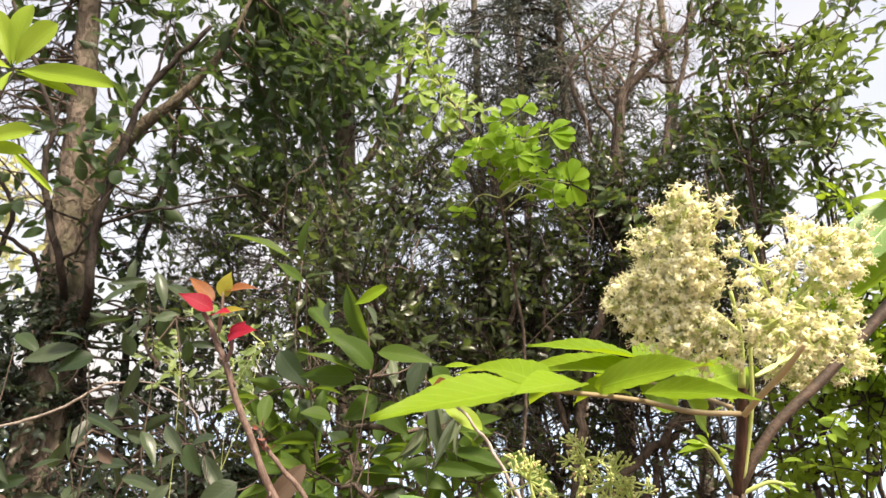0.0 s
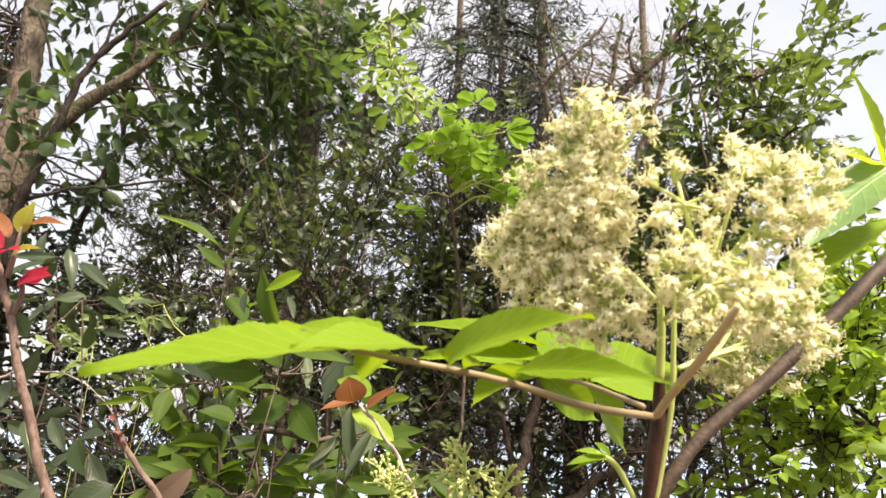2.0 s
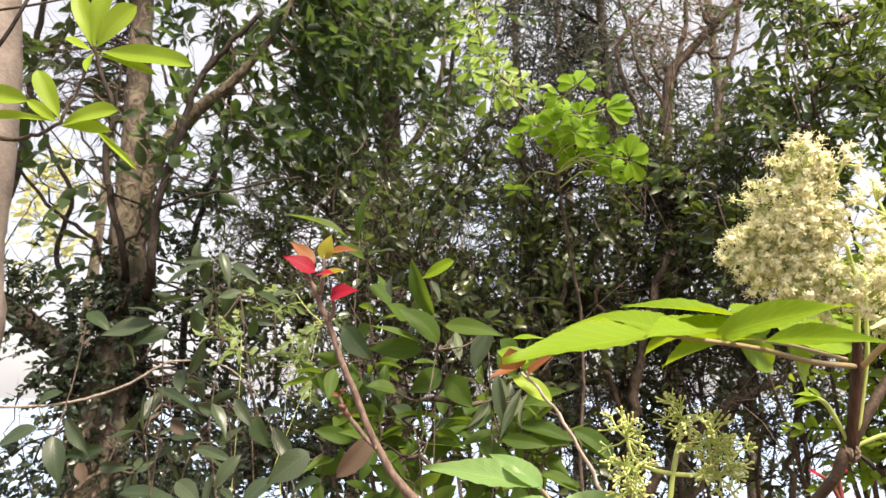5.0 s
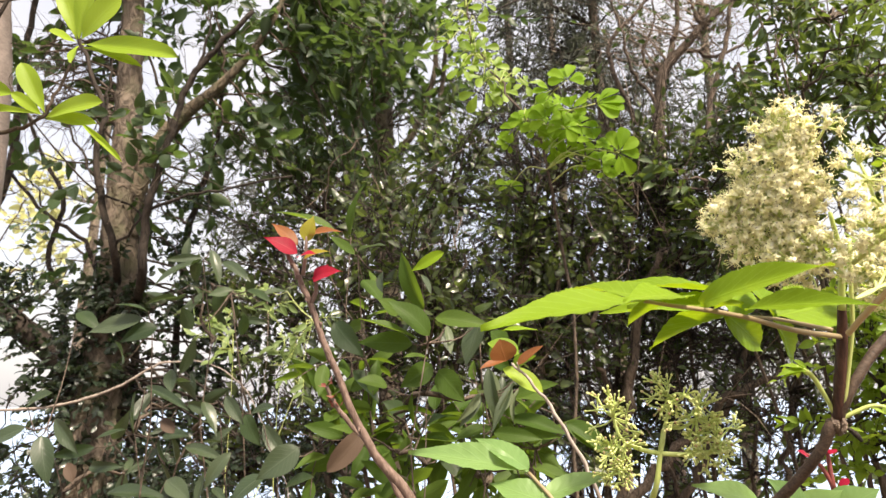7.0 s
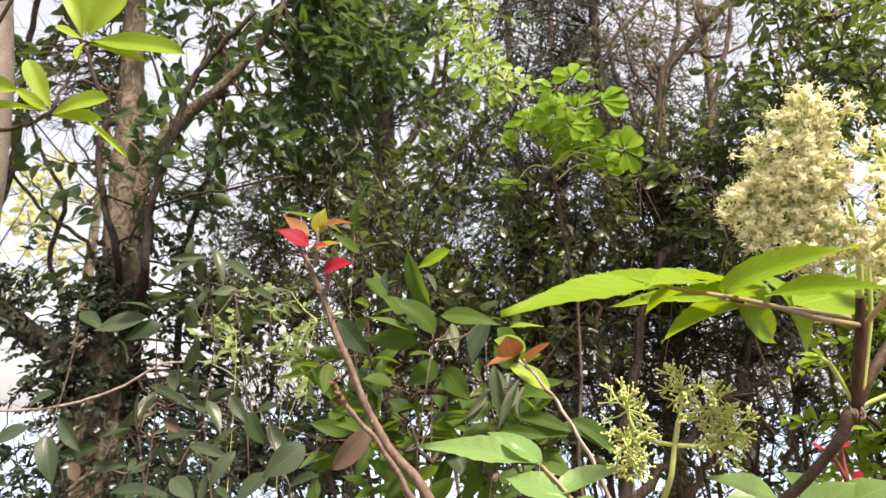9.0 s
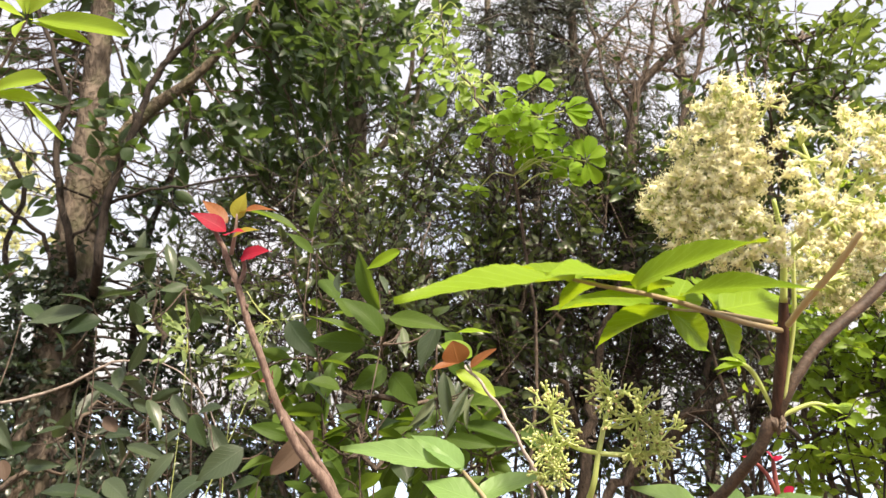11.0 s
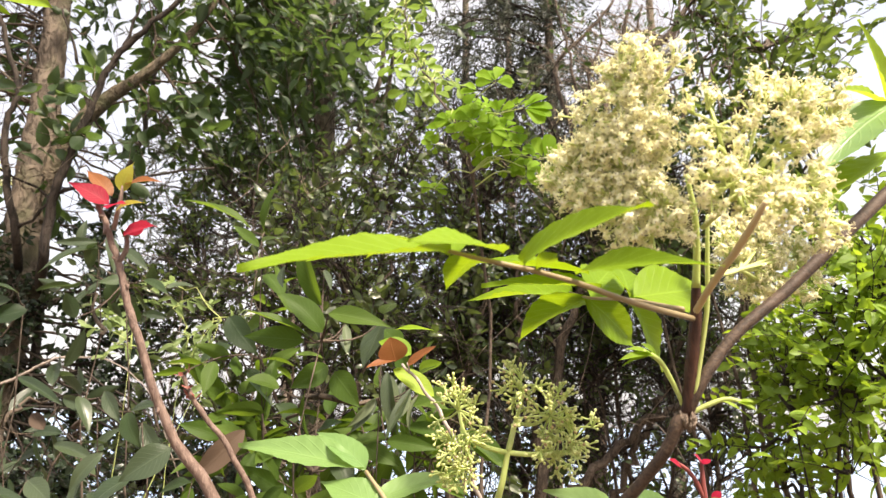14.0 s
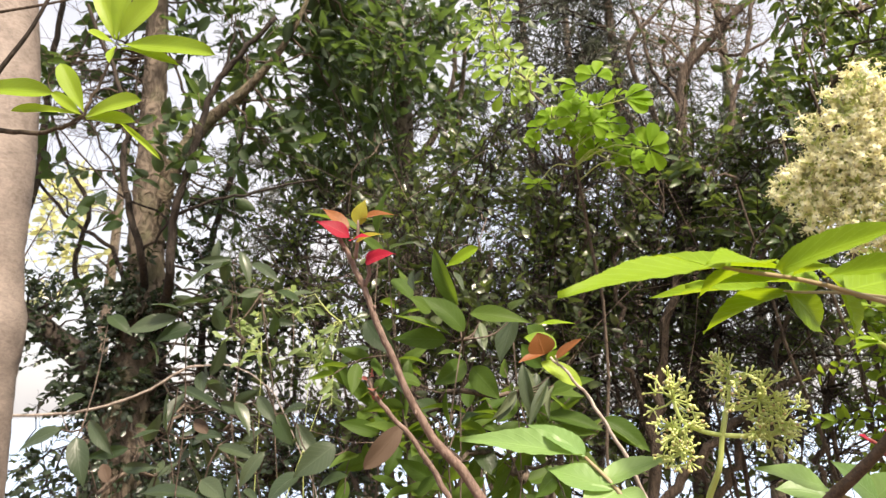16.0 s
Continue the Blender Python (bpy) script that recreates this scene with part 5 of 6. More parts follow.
    for x, y, z in ((-0.1262, 0.7129, 1.524), (-0.1225, 0.713, 1.53), (-0.1182, 0.7129, 1.515), (-0.114, 0.7129, 1.506), (-0.1213, 0.7129, 1.508)):
        for _ in range(3):
            d = unit(rng.normal(0, 1, 3) + np.array([0, -0.4, 0.5]))
            leaf(t, (x, y, z), np.array((x, y, z)) + d * 0.008, 0.0035, PINK_LEAF, "ovate", rng.normal(0, 1, 3), name="bud_leaf")

    line = [(0.1447, 0.8348, 1.378), (0.1331, 0.8348, 1.404), (0.1118, 0.8348, 1.455), (0.085, 0.8348, 1.501), (0.0632, 0.8347, 1.53), (0.0458, 0.8346, 1.548)]
    t = thing("orange_leaf_shoot", line[0][0] + 0.12, line[0][1], "pinkish twig ending in coppery orange leaves", "shrub", "shoots with red young leaves")
    stem("stem", [(line[0][0] + 0.12, line[0][1], -0.05), (line[0][0] + 0.08, line[0][1], 1.05), *line], [0.003, 0.0026, 0.0021, 0.0017, 0.0013], PALE_BARK, t, n=40, sides=8, rough=0.05, wobble=0.0008)
    stem("side_shoot", [(0.0536, 0.8347, 1.538), (0.0527, 0.834, 1.544), (0.051, 0.833, 1.549)], [0.0012, 0.0008], PALE_BARK, t, n=8, sides=6)
    leaf(t, (0.0397, 0.833, 1.551), (0.0109, 0.815, 1.544), 0.01236, ORANGE_LEAF, "ovate", (0, -0.5, 0.85), label="coppery orange leaf")
    leaf(t, (0.0396, 0.833, 1.55), (0.0338, 0.822, 1.572), 0.02966, ORANGE_LEAF, "ovate", (0.05, -0.95, 0.15), label="orange-tinged young leaf")
    leaf(t, (0.0538, 0.85, 1.559), (0.0197, 0.85, 1.573), 0.02529, ELDER_LEAF, "ovate", (0.1, -0.7, 0.6), label="soft green young leaf")
    leaf(t, (0.0515, 0.833, 1.546), (0.0772, 0.825, 1.567), 0.01174, ORANGE_LEAF, "ovate", (-0.2, -0.7, 0.6), label="coppery orange leaf")
    leaf(t, (0.036, 0.852, 1.543), (0.0797, 0.846, 1.52), 0.02282, FRESH_LEAF, "oval", (0.2, -0.8, 0.5), label="yellow-green leaf")
    leaf(t, (0.0358, 0.865, 1.586), (0.0752, 0.855, 1.588), 0.01161, ELDER_LEAF, "pointed", (0, -0.5, 0.8))
    leaf(t, (0.041, 0.8747, 1.568), (0.0244, 0.8646, 1.586), 0.02625, OAK_LEAF, "ovate", (0.2, -0.8, 0.4))


red_shoot()


# ---- the flowering elder in front ----
def floret_meshes():
    """Open five-petalled florets with stamens round a dark centre."""
    out = []
    for k in range(4):
        r = np.random.default_rng(k + 20)
        v, f, mat = [], [], []

        def put(vs, fs, m):
            n = len(v)
            v.extend(np.asarray(vs).tolist())
            f.extend([[q + n for q in x] for x in fs])
            mat.extend([m] * len(fs))
        for p in range(5):
            a = p * 2 * math.pi / 5 + r.normal(0, 0.12)
            d, s = np.array([math.cos(a), math.sin(a), 0]), np.array([-math.sin(a), math.cos(a), 0])
            dip = r.uniform(-1.5, -0.5)
            up = np.array([0, 0, 1.0])
            rows = [(0.3, 0.24, 0.1), (0.6, 0.4, 0.08 + 0.1 * dip), (0.84, 0.3, 0.32 * dip), (0.95, 0.06, 0.5 * dip)]
            vs = []
            for y, w, z in rows:
                vs += [d * y + s * w * 0.75 + up * z, d * y + up * (z - 0.08), d * y - s * w * 0.75 + up * z]
            fs = [[3 * i + j, 3 * i + j + 1, 3 * i + j + 4, 3 * i + j + 3] for i in range(3) for j in range(2)]
            put(vs, fs, 0)
            a += math.pi / 5
            d = np.array([math.cos(a), math.sin(a), r.uniform(0.15, 0.8)])
            tv, tf = tube([np.array([0, 0, 0.1]), d * 0.8, d * 1.45], [0.08, 0.065, 0.055], 3)
            put(tv, tf[:-2], 1)
            e = d * 1.45
            tv, tf = tube([e - s * 0.13, e + s * 0.13], [0.11, 0.11], 4)
            put(tv, tf, 1)
        tv, tf = tube([(0, 0, -0.45), (0, 0, -0.15), (0, 0, 0.18), (0, 0, 0.34)], [0.16, 0.52, 0.58, 0.26], 7)
        put(tv, tf, 0)
        tv, tf = tube([(0, 0, 0.3), (0, 0, 0.42), (0, 0, 0.5)], [0.16, 0.13, 0.05], 6)
        put(tv, tf, 2)
        me = mesh_of("floret", v, f, [PETAL, STAMEN, OVARY])
        me.polygons.foreach_set("material_index", np.array(mat, np.int32))
        out.append(me)
    return out


def flower_panicle(owner, root, spheres, total, meshes, label, gap, size):
    """A domed cluster: green stalks that fork to many small heads of cream florets."""
    cs = np.array([c for c, _ in spheres])
    rs = np.array([r for _, r in spheres])
    mid = cs.mean(0)
    root = np.array(root)
    heads, tries = [], 0
    while len(heads) < total // 9 and tries < 4000:
        tries += 1
        k = rng.choice(len(rs), p=rs ** 2 / (rs ** 2).sum())
        p = cs[k] + unit(rng.normal(0, 1, 3)) * (rs[k] * rng.uniform(0.7, 1.0) + 0.001)
        inside = np.linalg.norm(cs - p, axis=1) < rs * 0.65
        if inside.any() or any(np.linalg.norm(p - q) < gap for q in heads):
            continue
        heads.append(p)
    stalks_heap = Heap()
    forks = [root * 0.25 + mid * 0.75, *[mid * 0.35 + c * 0.65 for c in cs[::3]]]
    for q in forks:
        v, f = tube(bend([root, root * 0.55 + mid * 0.45, q], 8), [0.0009, 0.0007], 6)
        stalks_heap.add(v, f)
    spots = []
    for h in heads:
        q = forks[int(np.argmin([np.linalg.norm(h - s) for s in forks]))]
        out = unit(h - q)
        v, f = tube(bend([q, (q + h) / 2 + rng.normal(0, 0.0015, 3), h - out * 0.004], 5), [0.0007, 0.0005], 5)
        stalks_heap.add(v, f)
        for _ in range(8):
            d = unit(out * 0.75 + rng.normal(0, 0.62, 3) + np.array([0.12, -0.22, 0.25]))
            tip = h - out * 0.004 + d * rng.uniform(0.003, 0.009)
            v, f = tube([h - out * 0.004, tip], [0.00045, 0.00035], 4)
            stalks_heap.add(v, f[:-2])
            spots.append((tip, d))
    panicle = part("flower_panicle", stalks_heap.mesh("panicle_stalks", PANICLE_GREEN), owner, label)
    spots.sort(key=lambda s: s[0][1])
    for k, (tip, d) in enumerate(spots[:300]):
        m = Matrix.Translation(tip) @ Vector(d).to_track_quat("Z", "Y").to_matrix().to_4x4() @ Matrix.Rotation(rng.uniform(0, 6), 4, "Z") @ Matrix.Scale(size * rng.uniform(0.75, 1.2), 4)
        part("floret", meshes[k % 4], panicle, m=m)
    rest = Heap()
    idx = []
    for k, (tip, d) in enumerate(spots[300:]):
        m = np.array(Matrix.Translation(tip) @ Vector(d).to_track_quat("Z", "Y").to_matrix().to_4x4() @ Matrix.Scale(size * rng.uniform(0.75, 1.2), 4))
        me = meshes[k % 4]
        v = np.array([q.co[:] for q in me.vertices])
        rest.add(v @ m[:3, :3].T + m[:3, 3], [list(q.vertices) for q in me.polygons])
        idx.extend(q.material_index for q in me.polygons)
    if idx:
        me = rest.mesh("florets", [PETAL, STAMEN, OVARY])
        me.polygons.foreach_set("material_index", np.array(idx, np.int32))
        part("floret_mass", me, panicle, kind="stuff")


def bud_panicle(owner, points, hub, joints, label):
    """Unopened cluster: forking green stalks with round buds."""
    heap, buds, husks = Heap(), Heap(), Heap()
    for j in joints:
        v, f = tube(bend([hub, (np.array(hub) + np.array(j)) / 2 + np.array([0, 0, -0.001]), j], 8), [0.0014, 0.0012], 7)
        heap.add(v, f)
    for centre, r in points:
        centre = np.array(centre)
        h = min((np.array(j) for j in joints), key=lambda j: np.linalg.norm(j - centre))
        v, f = tube(bend([h, h * 0.5 + centre * 0.5 + np.array([0, 0, -0.003]), centre], 8), [0.0011, 0.0009], 6)
        heap.add(v, f)
        for _ in range(16):
            d = unit(rng.normal(0, 1, 3) + np.array([0, -0.2, 0.25]))
            e = centre + d * r * rng.uniform(0.35, 0.95)
            v, f = tube(bend([centre, (centre + e) / 2 + rng.normal(0, 0.0012, 3), e], 5), [0.0006, 0.0005], 5)
            heap.add(v, f)
            for _ in range(7):
                d2 = unit(d + rng.normal(0, 0.8, 3))
                tip = e + d2 * rng.uniform(0.002, 0.007)
                v, f = tube([e, tip], [0.00042, 0.00034], 4)
                heap.add(v, f[:-2])
                s = rng.uniform(0.0006, 0.0009)
                v, f = tube([tip - d2 * s * 0.6, tip + d2 * s * 0.2, tip + d2 * s, tip + d2 * s * 1.7], [s * 0.5, s, s * 0.95, s * 0.3], 6)
                (husks if rng.uniform() < 0.12 else buds).add(v, f)
    p = part("bud_panicle", heap.mesh("bud_stalks", BUD_STALK), owner, label)
    part("bud_mass", buds.mesh("buds", BUD_GREEN), p, "round pale green flower buds", kind="stuff")
    part("husk_mass", husks.mesh("husks", HUSK_TAN), p, "withered tan flower remains", kind="stuff")


def compound_leaf(owner, points, r0, r1, leaflets, label):
    rachis = stem("compound_leaf", points, [r0, r1], STALK_TAN, owner, label, n=24, sides=8, rough=0.03)
    for b, q, w, n, c in leaflets:
        leaf(rachis, b, q, w, ELDER_LEAF, "elder", n, c, "leaflet")


def elder():
    fork = (0.1899, 0.4337, 1.501)
    node = (0.1918, 0.4229, 1.539)
    t = thing("elder_shrub", fork[0] - 0.16, fork[1] + 0.1, "flowering elder with cream flower clusters and fresh green leaves", "shrub")
    stem("trunk", [(fork[0] - 0.16, fork[1] + 0.1, -0.05), (fork[0] - 0.13, fork[1] + 0.09, 0.8), (fork[0] - 0.08, fork[1] + 0.06, 1.3), (0.1563, 0.4652, 1.449), (0.1739, 0.4455, 1.474), (0.183, 0.4356, 1.49), (0.187, 0.4337, 1.499), fork],
         [0.007, 0.006, 0.004, 0.003, 0.0025, 0.0025, 0.0031, 0.0028], ELDER_BARK, t, n=60, sides=14, rough=0.03)
    stem("shoot", [fork, (0.191, 0.4278, 1.522), node, (0.1911, 0.418, 1.553)], [0.0029, 0.0027, 0.0025, 0.0018], STEM_RED, t, "dark red-brown young shoot", n=24, sides=12)
    stem("flower_stalk", [(0.1909, 0.418, 1.551), (0.1906, 0.414, 1.564), (0.1885, 0.4081, 1.579), (0.1848, 0.4041, 1.594)], [0.0017, 0.0015, 0.0013, 0.0009], STEM_GREEN, t, "green flower stalk", n=16, sides=8)
    stem("side_stalk", [(0.1918, 0.4298, 1.508), (0.1943, 0.4259, 1.526), (0.196, 0.421, 1.544), (0.1956, 0.4161, 1.564), (0.1952, 0.4121, 1.58)], [0.0011, 0.0011, 0.001, 0.0008], STEM_GREEN, t, n=20, sides=8)
    stem("side_stalk", [(0.1845, 0.402, 1.539), (0.1846, 0.388, 1.545), (0.1874, 0.366, 1.556), (0.1888, 0.35, 1.565)], [0.0013, 0.0013, 0.0013, 0.0009], HUSK_TAN, t, "pale tan side stalk", n=16, sides=8)
    stem("branch", [fork, (0.1921, 0.4308, 1.508), (0.2078, 0.431, 1.531), (0.2353, 0.4344, 1.554), (0.2554, 0.4367, 1.572), (0.2907, 0.4471, 1.602), (0.3471, 0.4679, 1.647)],
         [0.0022, 0.0023, 0.0025, 0.0027, 0.0029, 0.0031], ELDER_BARK, t, "brown side branch", n=30, sides=12, rough=0.025)
    knot = Heap()
    for _ in range(64):
        d = unit(rng.normal(0, 1, 3) * (1, 1, 0.2))
        c = np.array(fork) + d * 0.0027 + (-0.0006, 0, rng.uniform(-0.006, -0.0005))
        v, f = tube([c, c + unit(d * 0.6 + (0, 0, 1.0)) * rng.uniform(0.0018, 0.004)], [0.0009, 0.0003], 5)
        knot.add(v, f)
    part("scale_ring", knot.mesh("bud_scales", DRY_BARK), t, "dry brown bud scales round the fork")
    v, f = tube(bend([np.array(fork) + (0.003, -0.002, -0.003), np.array(fork) + (0.006, -0.003, -0.006), np.array(fork) + (0.008, -0.003, -0.009)], 6), [0.0008, 0.0014, 0.0007], 7)
    part("dried_bud", mesh_of("dried_bud", v, f, DARK_BARK), t, "shrivelled black bud")
    # leaf with its end towards the open side
    compound_leaf(t, [node, (0.1557, 0.394, 1.541), (0.1368, 0.385, 1.545), (0.1203, 0.376, 1.547), (0.0995, 0.367, 1.549), (0.0911, 0.363, 1.55)], 0.0013, 0.0007, (
        ((0.092, 0.363, 1.55), (0.0273, 0.348, 1.543), 0.0258, (0.05, -0.4, 0.92), 0.02),
        ((0.0948, 0.367, 1.55), (0.0581, 0.405, 1.572), 0.02827, (0.1, -0.5, 0.86), 0.28),
        ((0.1099, 0.371, 1.552), (0.0809, 0.34, 1.552), 0.01741, (0.1, -0.55, 0.83), 0.1),
        ((0.1161, 0.376, 1.55), (0.1443, 0.328, 1.559), 0.01691, (-0.4, -0.72, 0.56), 0.03),
        ((0.1361, 0.384, 1.548), (0.1694, 0.345, 1.551), 0.01114, (0.05, -0.8, 0.6), 0.18),
        ((0.1004, 0.368, 1.55), (0.09, 0.4, 1.546), 0.01216, (0.2, -0.8, 0.5), 0.05),
        ((0.1219, 0.377, 1.548), (0.1257, 0.352, 1.55), 0.006107, (0.3, -0.8, 0.5), 0.1),
    ), "fresh green toothed compound leaf")
    # the leaf behind it
    compound_leaf(t, [(0.1853, 0.418, 1.542), (0.1727, 0.45, 1.551), (0.1599, 0.48, 1.557), (0.1551, 0.5, 1.563)], 0.001, 0.0006, (
        ((0.1566, 0.5, 1.562), (0.1027, 0.573, 1.572), 0.03091, (0.1, -0.75, 0.65), 0.03),
        ((0.1603, 0.482, 1.557), (0.1343, 0.566, 1.549), 0.02506, (0.25, -0.9, 0.4), 0.04),
        ((0.1603, 0.482, 1.557), (0.2023, 0.535, 1.537), 0.0182, (-0.55, -0.8, 0.25), 0.05),
        ((0.1727, 0.452, 1.551), (0.2102, 0.515, 1.524), 0.01513, (-0.1, -0.95, 0.3), 0.05),
        ((0.1609, 0.478, 1.557), (0.1841, 0.52, 1.584), 0.02503, (0.2, -0.8, 0.55), 0.05),
        ((0.1727, 0.45, 1.552), (0.1837, 0.5, 1.582), 0.02064, (0.3, -0.8, 0.5), 0.05),
        ((0.1747, 0.448, 1.552), (0.2214, 0.475, 1.567), 0.02935, (0, -0.85, 0.5), 0.1),
        ((0.16, 0.475, 1.568), (0.1, 0.503, 1.583), 0.02318, (0.05, -0.4, 0.9), 0.05),
        ((0.165, 0.47, 1.56), (0.108, 0.49, 1.568), 0.02196, (0.05, -0.45, 0.9), 0.04),
    ), "fresh green toothed compound leaf")
    # young shoots at the fork
    stem("young_shoot", [fork, (0.1832, 0.4307, 1.515), (0.1771, 0.4277, 1.523), (0.1707, 0.4257, 1.526)], [0.0009, 0.001, 0.0011, 0.0008], STEM_GREEN, t, "curled pale green young shoot", n=16, sides=8)
    for b, q, w in (((0.1753, 0.4257, 1.524), (0.1603, 0.4196, 1.524), 0.003734), ((0.1743, 0.4257, 1.525), (0.1636, 0.4226, 1.528), 0.003267), ((0.1741, 0.4257, 1.524), (0.1619, 0.4226, 1.522), 0.002334), ((0.1763, 0.4277, 1.525), (0.1715, 0.4277, 1.53), 0.003761)):
        leaf(t, b, q, w, ELDER_LEAF, "lance", (0, -0.6, 0.8), 0.2, "young_leaf")
    stem("young_shoot", [fork, (0.1969, 0.4318, 1.505), (0.2056, 0.4299, 1.508), (0.2104, 0.428, 1.507)], [0.0009, 0.001, 0.0009, 0.0005], STEM_GREEN, t, "curled pale green young shoot", n=14, sides=8)
    for b, q, w in (((0.2081, 0.4279, 1.507), (0.215, 0.425, 1.505), 0.002821), ((0.2088, 0.4279, 1.507), (0.2144, 0.426, 1.508), 0.00235), ((0.2028, 0.4289, 1.507), (0.2104, 0.4259, 1.504), 0.002359)):
        leaf(t, b, q, w, FRESH_LEAF, "lance", (0, -0.6, 0.8), 0.2, "young_leaf")
    # leaves on the outer branch
    out = (0.2992, 0.4474, 1.644)
    stem("leafy_shoot", [(0.3194, 0.4575, 1.624), (0.3078, 0.4524, 1.634), out], [0.002, 0.0014], STEM_GREEN, t, n=10, sides=8)
    leaf(t, (0.2984, 0.4474, 1.644), (0.2831, 0.4274, 1.683), 0.01185, FRESH_LEAF, "elder", (0.4, -0.85, 0.2), 0.1, "leaflet", "yellow-green young leaflet")
    leaf(t, (0.2986, 0.4474, 1.646), (0.2612, 0.417, 1.647), 0.008886, FRESH_LEAF, "elder", (0.1, -0.7, 0.6), 0.1, "leaflet", "yellow-green young leaflet")
    leaf(t, (0.2969, 0.4374, 1.645), (0.2444, 0.4167, 1.606), 0.02861, QUILT_LEAF, "elder", (-0.1, -0.6, 0.75), 0.1, "leaflet")
    leaf(t, (0.2998, 0.4423, 1.624), (0.2423, 0.4216, 1.594), 0.01698, ELDER_LEAF, "elder", (0, -0.4, 0.9), 0.1, "leaflet")
    # low leaves
    low = [(0.0801, 0.51, 1.425), (0.0658, 0.515, 1.45), (0.0493, 0.531, 1.468)]
    stem("low_shoot", [(fork[0] - 0.1, fork[1] + 0.072, 1.1), *low], [0.002, 0.0015, 0.001], STALK_TAN, t, n=20, sides=8)
    for b, q, w, n in (((0.0484, 0.532, 1.468), (-0.0287, 0.553, 1.486), 0.02313, (0.1, -0.6, 0.8)), ((0.0493, 0.53, 1.469), (0.0156, 0.56, 1.49), 0.01876, (0.25, -0.7, 0.65)), ((0.0627, 0.515, 1.451), (0.0254, 0.53, 1.465), 0.0235, (0.05, -0.62, 0.8)), ((0.0562, 0.52, 1.454), (0.0988, 0.523, 1.472), 0.01847, (-0.2, -0.55, 0.85)), ((0.0642, 0.515, 1.45), (0.0433, 0.5, 1.442), 0.02061, (0.1, -0.6, 0.8)), ((0.0658, 0.515, 1.45), (0.0798, 0.5, 1.442), 0.01717, (-0.1, -0.6, 0.8)), ((0.189, 0.5355, 1.448), (0.1463, 0.5152, 1.466), 0.01651, (0.1, -0.7, 0.7)), ((0.1908, 0.5455, 1.443), (0.1619, 0.5452, 1.449), 0.01837, (0.1, -0.7, 0.7)), ((0.2152, 0.5357, 1.441), (0.1907, 0.5256, 1.466), 0.02225, (0.2, -0.8, 0.6)), ((0.2129, 0.5457, 1.438), (0.234, 0.536, 1.458), 0.02204, (-0.2, -0.8, 0.6)), ((0.2297, 0.5459, 1.443), (0.2557, 0.5362, 1.459), 0.02204, (-0.2, -0.8, 0.6))):
        leaf(t, b, q, w, QUILT_LEAF, "elder", n, 0.08, "leaflet")
    low2 = [(0.2136, 0.5456, 1.417), (0.2095, 0.5456, 1.436), (0.189, 0.5355, 1.448)]
    stem("low_shoot", [(fork[0] - 0.1, fork[1] + 0.072, 1.1), *low2], [0.002, 0.0015, 0.001], STALK_TAN, t, n=20, sides=8)
    for pts in ([(0.2508, 0.576, 1.442), (0.2466, 0.5761, 1.455), (0.2374, 0.576, 1.471), (0.2292, 0.576, 1.476)], [(0.2473, 0.5761, 1.452), (0.2464, 0.5761, 1.468), (0.2464, 0.5762, 1.477)]):
        stem("red_shoot", pts, [0.0018, 0.001], BUD_RED, t, "small crimson unfolding shoot", n=10, sides=7)
    for b, q, w in (((0.2341, 0.576, 1.472), (0.2247, 0.566, 1.478), 0.005036), ((0.2469, 0.5762, 1.474), (0.2482, 0.5662, 1.479), 0.004317), ((0.2469, 0.5762, 1.474), (0.2396, 0.5661, 1.481), 0.003597), ((0.2515, 0.5761, 1.454), (0.2532, 0.5662, 1.461), 0.005036)):
        leaf(t, b, q, w, RED_LEAF, "ovate", (0.2, -0.7, 0.6), 0.1, "young_leaf", "crimson young leaf")
    # flowers
    meshes = floret_meshes()
    flower_panicle(t, (0.1817, 0.392, 1.574), (((0.1572, 0.3702, 1.63), 0.001894), ((0.149, 0.3772, 1.629), 0.001059), ((0.1689, 0.3622, 1.622), 0.001), ((0.1623, 0.3679, 1.621), 0.002586), ((0.1505, 0.3776, 1.621), 0.003164), ((0.1575, 0.3732, 1.614), 0.004565), ((0.1637, 0.3687, 1.611), 0.001135), ((0.1395, 0.3884, 1.613), 0.003001), ((0.1499, 0.3804, 1.61), 0.004772), ((0.1593, 0.3739, 1.603), 0.004959), ((0.1661, 0.3691, 1.599), 0.001), ((0.1335, 0.3967, 1.595), 0.003998), ((0.1438, 0.3878, 1.597), 0.006182), ((0.1544, 0.38, 1.593), 0.006689), ((0.164, 0.3726, 1.591), 0.003426), ((0.1312, 0.4003, 1.587), 0.002401), ((0.1386, 0.395, 1.583), 0.004368), ((0.1486, 0.387, 1.582), 0.006153), ((0.1583, 0.3796, 1.579), 0.005903), ((0.1658, 0.3742, 1.575), 0.001961), ((0.1415, 0.3943, 1.574), 0.002711), ((0.1511, 0.3875, 1.569), 0.003781), ((0.1586, 0.3822, 1.565), 0.003654), ((0.1647, 0.3772, 1.565), 0.002392), ((0.1536, 0.3869, 1.562), 0.00138), ((0.1607, 0.3814, 1.56), 0.001), ((0.1696, 0.3731, 1.565), 0.001), ((0.1712, 0.373, 1.559), 0.001)),
        2100, meshes, "tall cream-white flower cluster on green stalks", 0.0052, 0.002)
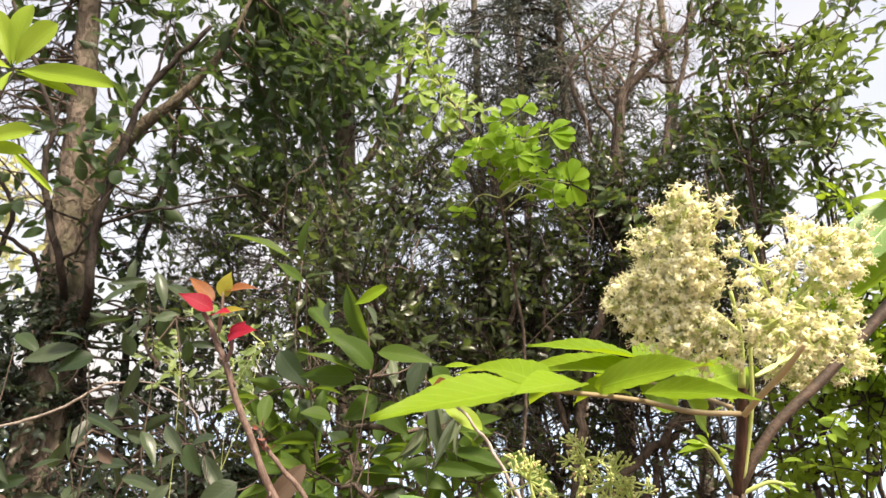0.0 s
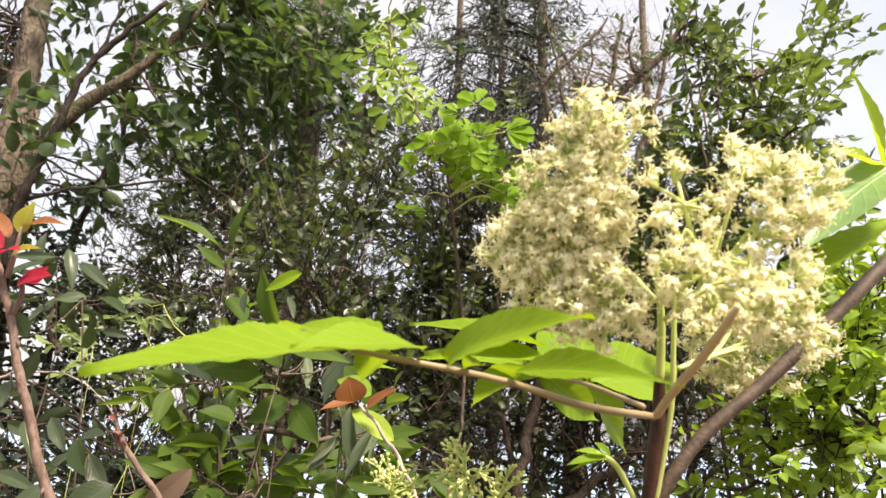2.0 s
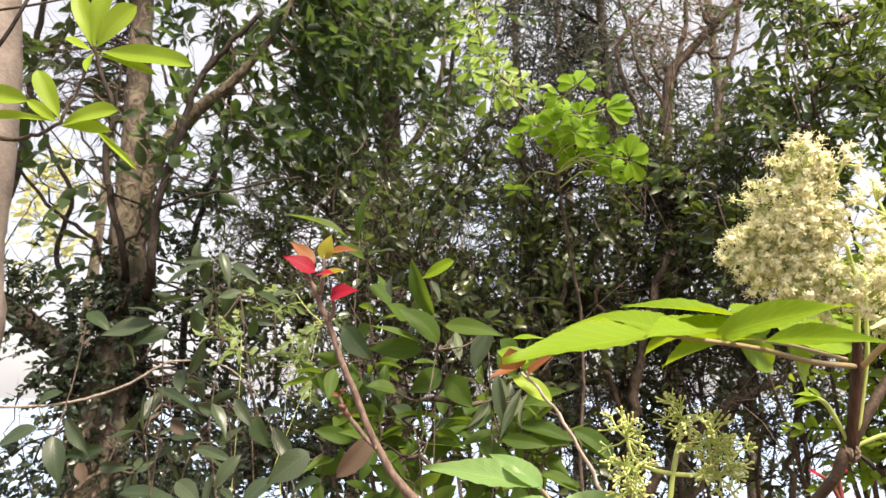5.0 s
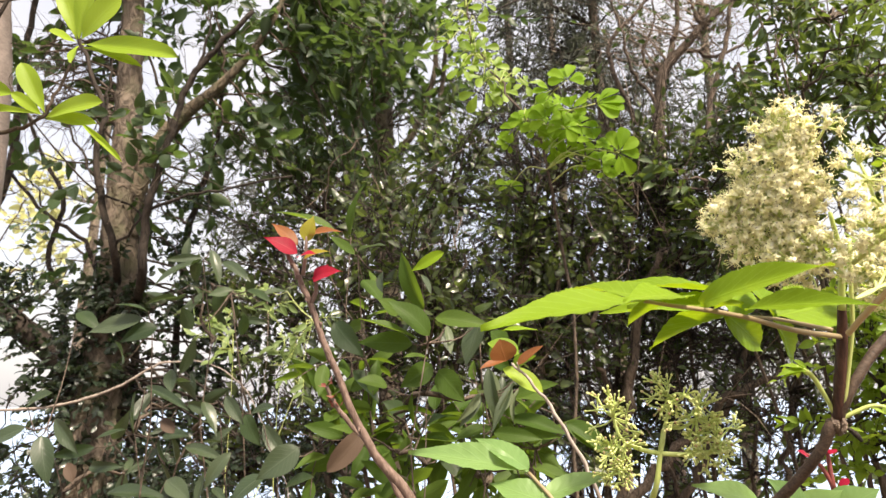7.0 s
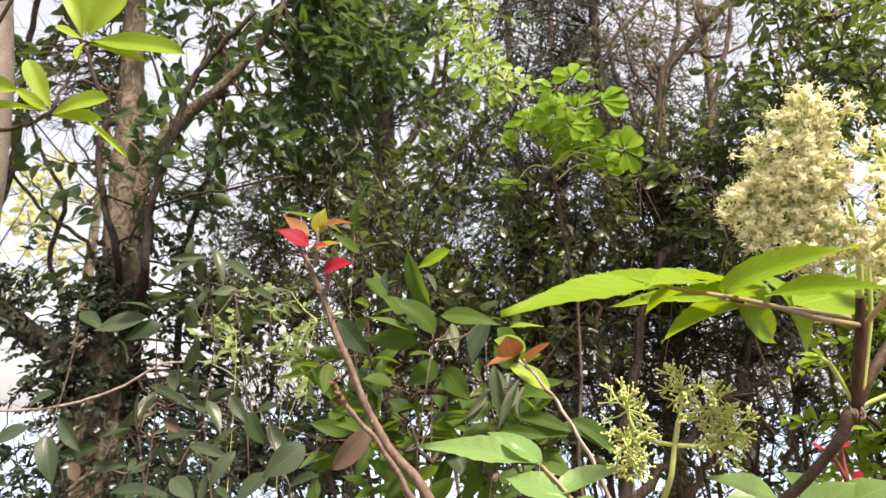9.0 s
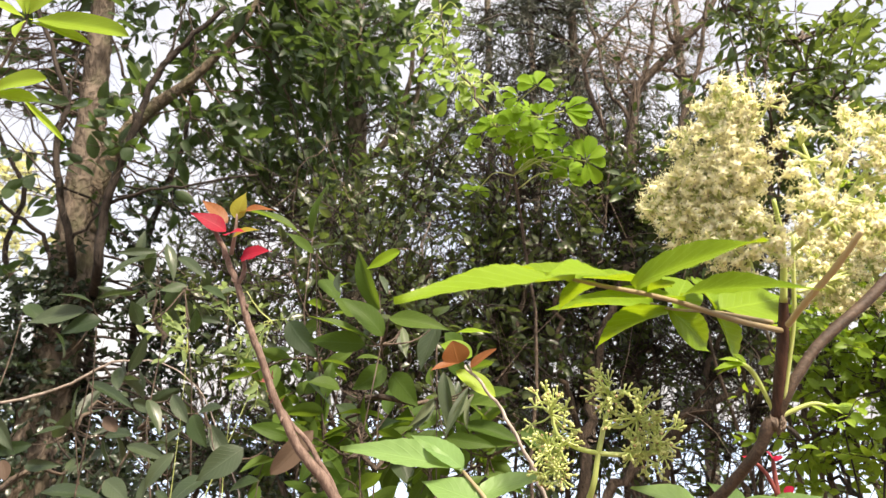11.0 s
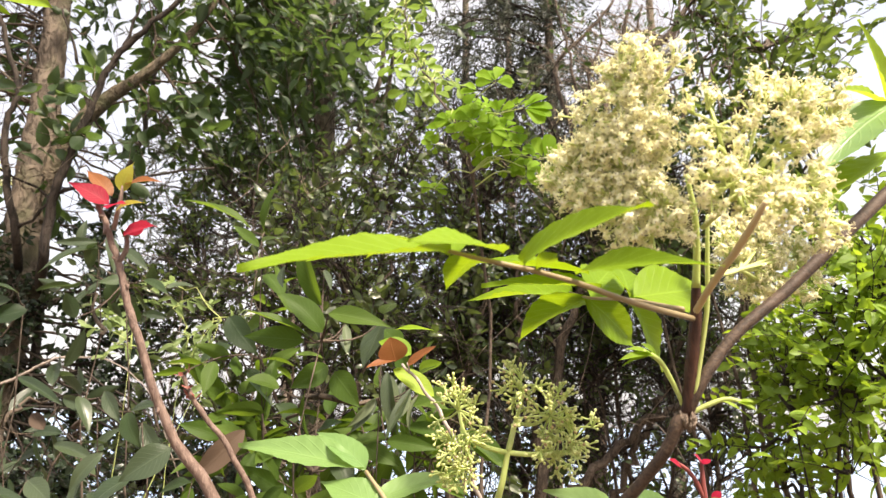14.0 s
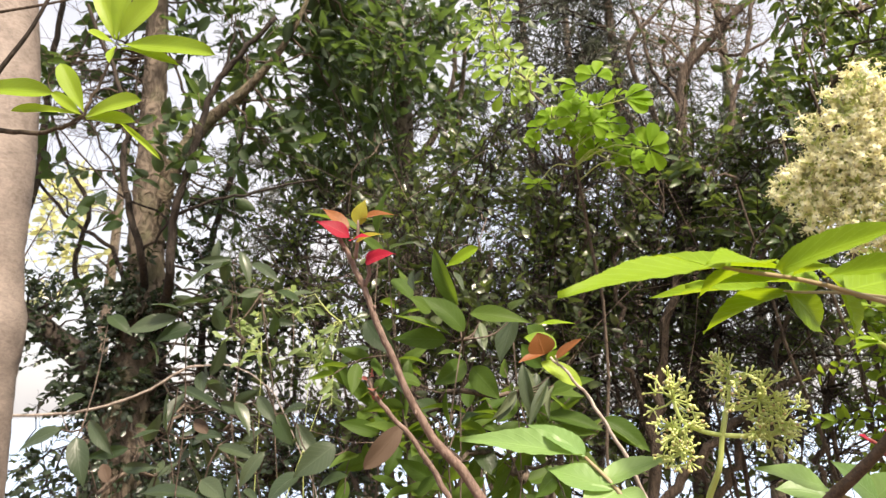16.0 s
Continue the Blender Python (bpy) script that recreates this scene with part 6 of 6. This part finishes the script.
    flower_panicle(t, (0.1832, 0.388, 1.567), (((0.172, 0.364, 1.603), 0.001), ((0.1779, 0.364, 1.605), 0.001), ((0.1723, 0.364, 1.591), 0.001), ((0.1759, 0.364, 1.587), 0.001), ((0.1972, 0.364, 1.615), 0.001), ((0.1893, 0.364, 1.606), 0.001), ((0.1931, 0.364, 1.605), 0.001), ((0.1999, 0.364, 1.608), 0.001312), ((0.2072, 0.364, 1.611), 0.00203), ((0.2136, 0.364, 1.609), 0.002389), ((0.219, 0.364, 1.605), 0.00203), ((0.2246, 0.364, 1.607), 0.001), ((0.2239, 0.364, 1.597), 0.001), ((0.2091, 0.364, 1.603), 0.003106), ((0.2004, 0.364, 1.6), 0.001312), ((0.1836, 0.364, 1.596), 0.001312), ((0.189, 0.364, 1.597), 0.001), ((0.1979, 0.364, 1.593), 0.001), ((0.1866, 0.364, 1.59), 0.001), ((0.2106, 0.364, 1.594), 0.002748), ((0.2157, 0.364, 1.592), 0.001), ((0.2039, 0.364, 1.592), 0.001312), ((0.2108, 0.364, 1.584), 0.001312), ((0.2061, 0.364, 1.584), 0.001312), ((0.1765, 0.364, 1.575), 0.00203), ((0.1813, 0.364, 1.579), 0.001671), ((0.1879, 0.364, 1.576), 0.002748), ((0.197, 0.364, 1.577), 0.002389), ((0.1994, 0.364, 1.572), 0.00203), ((0.2048, 0.364, 1.576), 0.001312), ((0.1778, 0.364, 1.571), 0.001671), ((0.1875, 0.364, 1.57), 0.00203), ((0.1937, 0.364, 1.571), 0.00203), ((0.1962, 0.364, 1.567), 0.001671), ((0.2028, 0.364, 1.569), 0.001671), ((0.1738, 0.364, 1.567), 0.001312), ((0.1812, 0.364, 1.566), 0.001312), ((0.1885, 0.364, 1.565), 0.001671), ((0.2088, 0.364, 1.573), 0.001), ((0.2147, 0.364, 1.574), 0.001), ((0.2112, 0.364, 1.569), 0.001), ((0.2131, 0.364, 1.566), 0.001), ((0.2179, 0.364, 1.562), 0.001), ((0.2142, 0.364, 1.555), 0.001), ((0.2085, 0.364, 1.56), 0.001), ((0.2023, 0.364, 1.563), 0.001), ((0.1957, 0.364, 1.562), 0.001312)),
        1300, meshes, "broad cream-white flower cluster on green stalks", 0.0058, 0.0019)
    flower_panicle(t, (0.1985, 0.42, 1.556), (((0.2324, 0.452, 1.583), 0.005905), ((0.2429, 0.452, 1.578), 0.005398), ((0.222, 0.452, 1.582), 0.004383), ((0.2186, 0.452, 1.572), 0.004383), ((0.2315, 0.452, 1.571), 0.005905), ((0.223, 0.452, 1.561), 0.00489), ((0.2386, 0.452, 1.564), 0.00489), ((0.2539, 0.452, 1.568), 0.002606), ((0.2586, 0.452, 1.559), 0.001845), ((0.234, 0.452, 1.554), 0.003875), ((0.2504, 0.452, 1.558), 0.002606), ((0.2144, 0.452, 1.579), 0.002353), ((0.2502, 0.452, 1.578), 0.003368), ((0.2444, 0.452, 1.557), 0.002353), ((0.2184, 0.452, 1.588), 0.00286), ((0.2564, 0.452, 1.575), 0.002353)),
        1300, meshes, "lower cream-white flower cluster behind the branch", 0.0062, 0.0019)
    hub = (0.1234, 0.505, 1.481)
    stem("bud_stalk", [(fork[0] - 0.08, fork[1] + 0.06, 1.3), (0.1122, 0.5197, 1.432), (0.1158, 0.5148, 1.448), (0.12, 0.5049, 1.464), hub, (0.1264, 0.5051, 1.494)], [0.002, 0.0019, 0.0017, 0.0015, 0.0013], STEM_GREEN, t, "thick pale green stalk", n=20, sides=9)
    bud_panicle(t, (((0.0981, 0.5029, 1.501), 0.01555), ((0.0998, 0.5028, 1.484), 0.01376), ((0.0994, 0.5028, 1.471), 0.01017)), hub, [(0.104, 0.5039, 1.487)], "unopened green flower cluster")
    bud_panicle(t, (((0.1301, 0.5032, 1.512), 0.01555), ((0.1445, 0.5033, 1.5), 0.01645), ((0.1558, 0.5034, 1.488), 0.01555), ((0.1488, 0.5053, 1.48), 0.01353)), hub, [(0.1269, 0.5041, 1.496), (0.1487, 0.5043, 1.482)], "unopened green flower cluster")


elder()
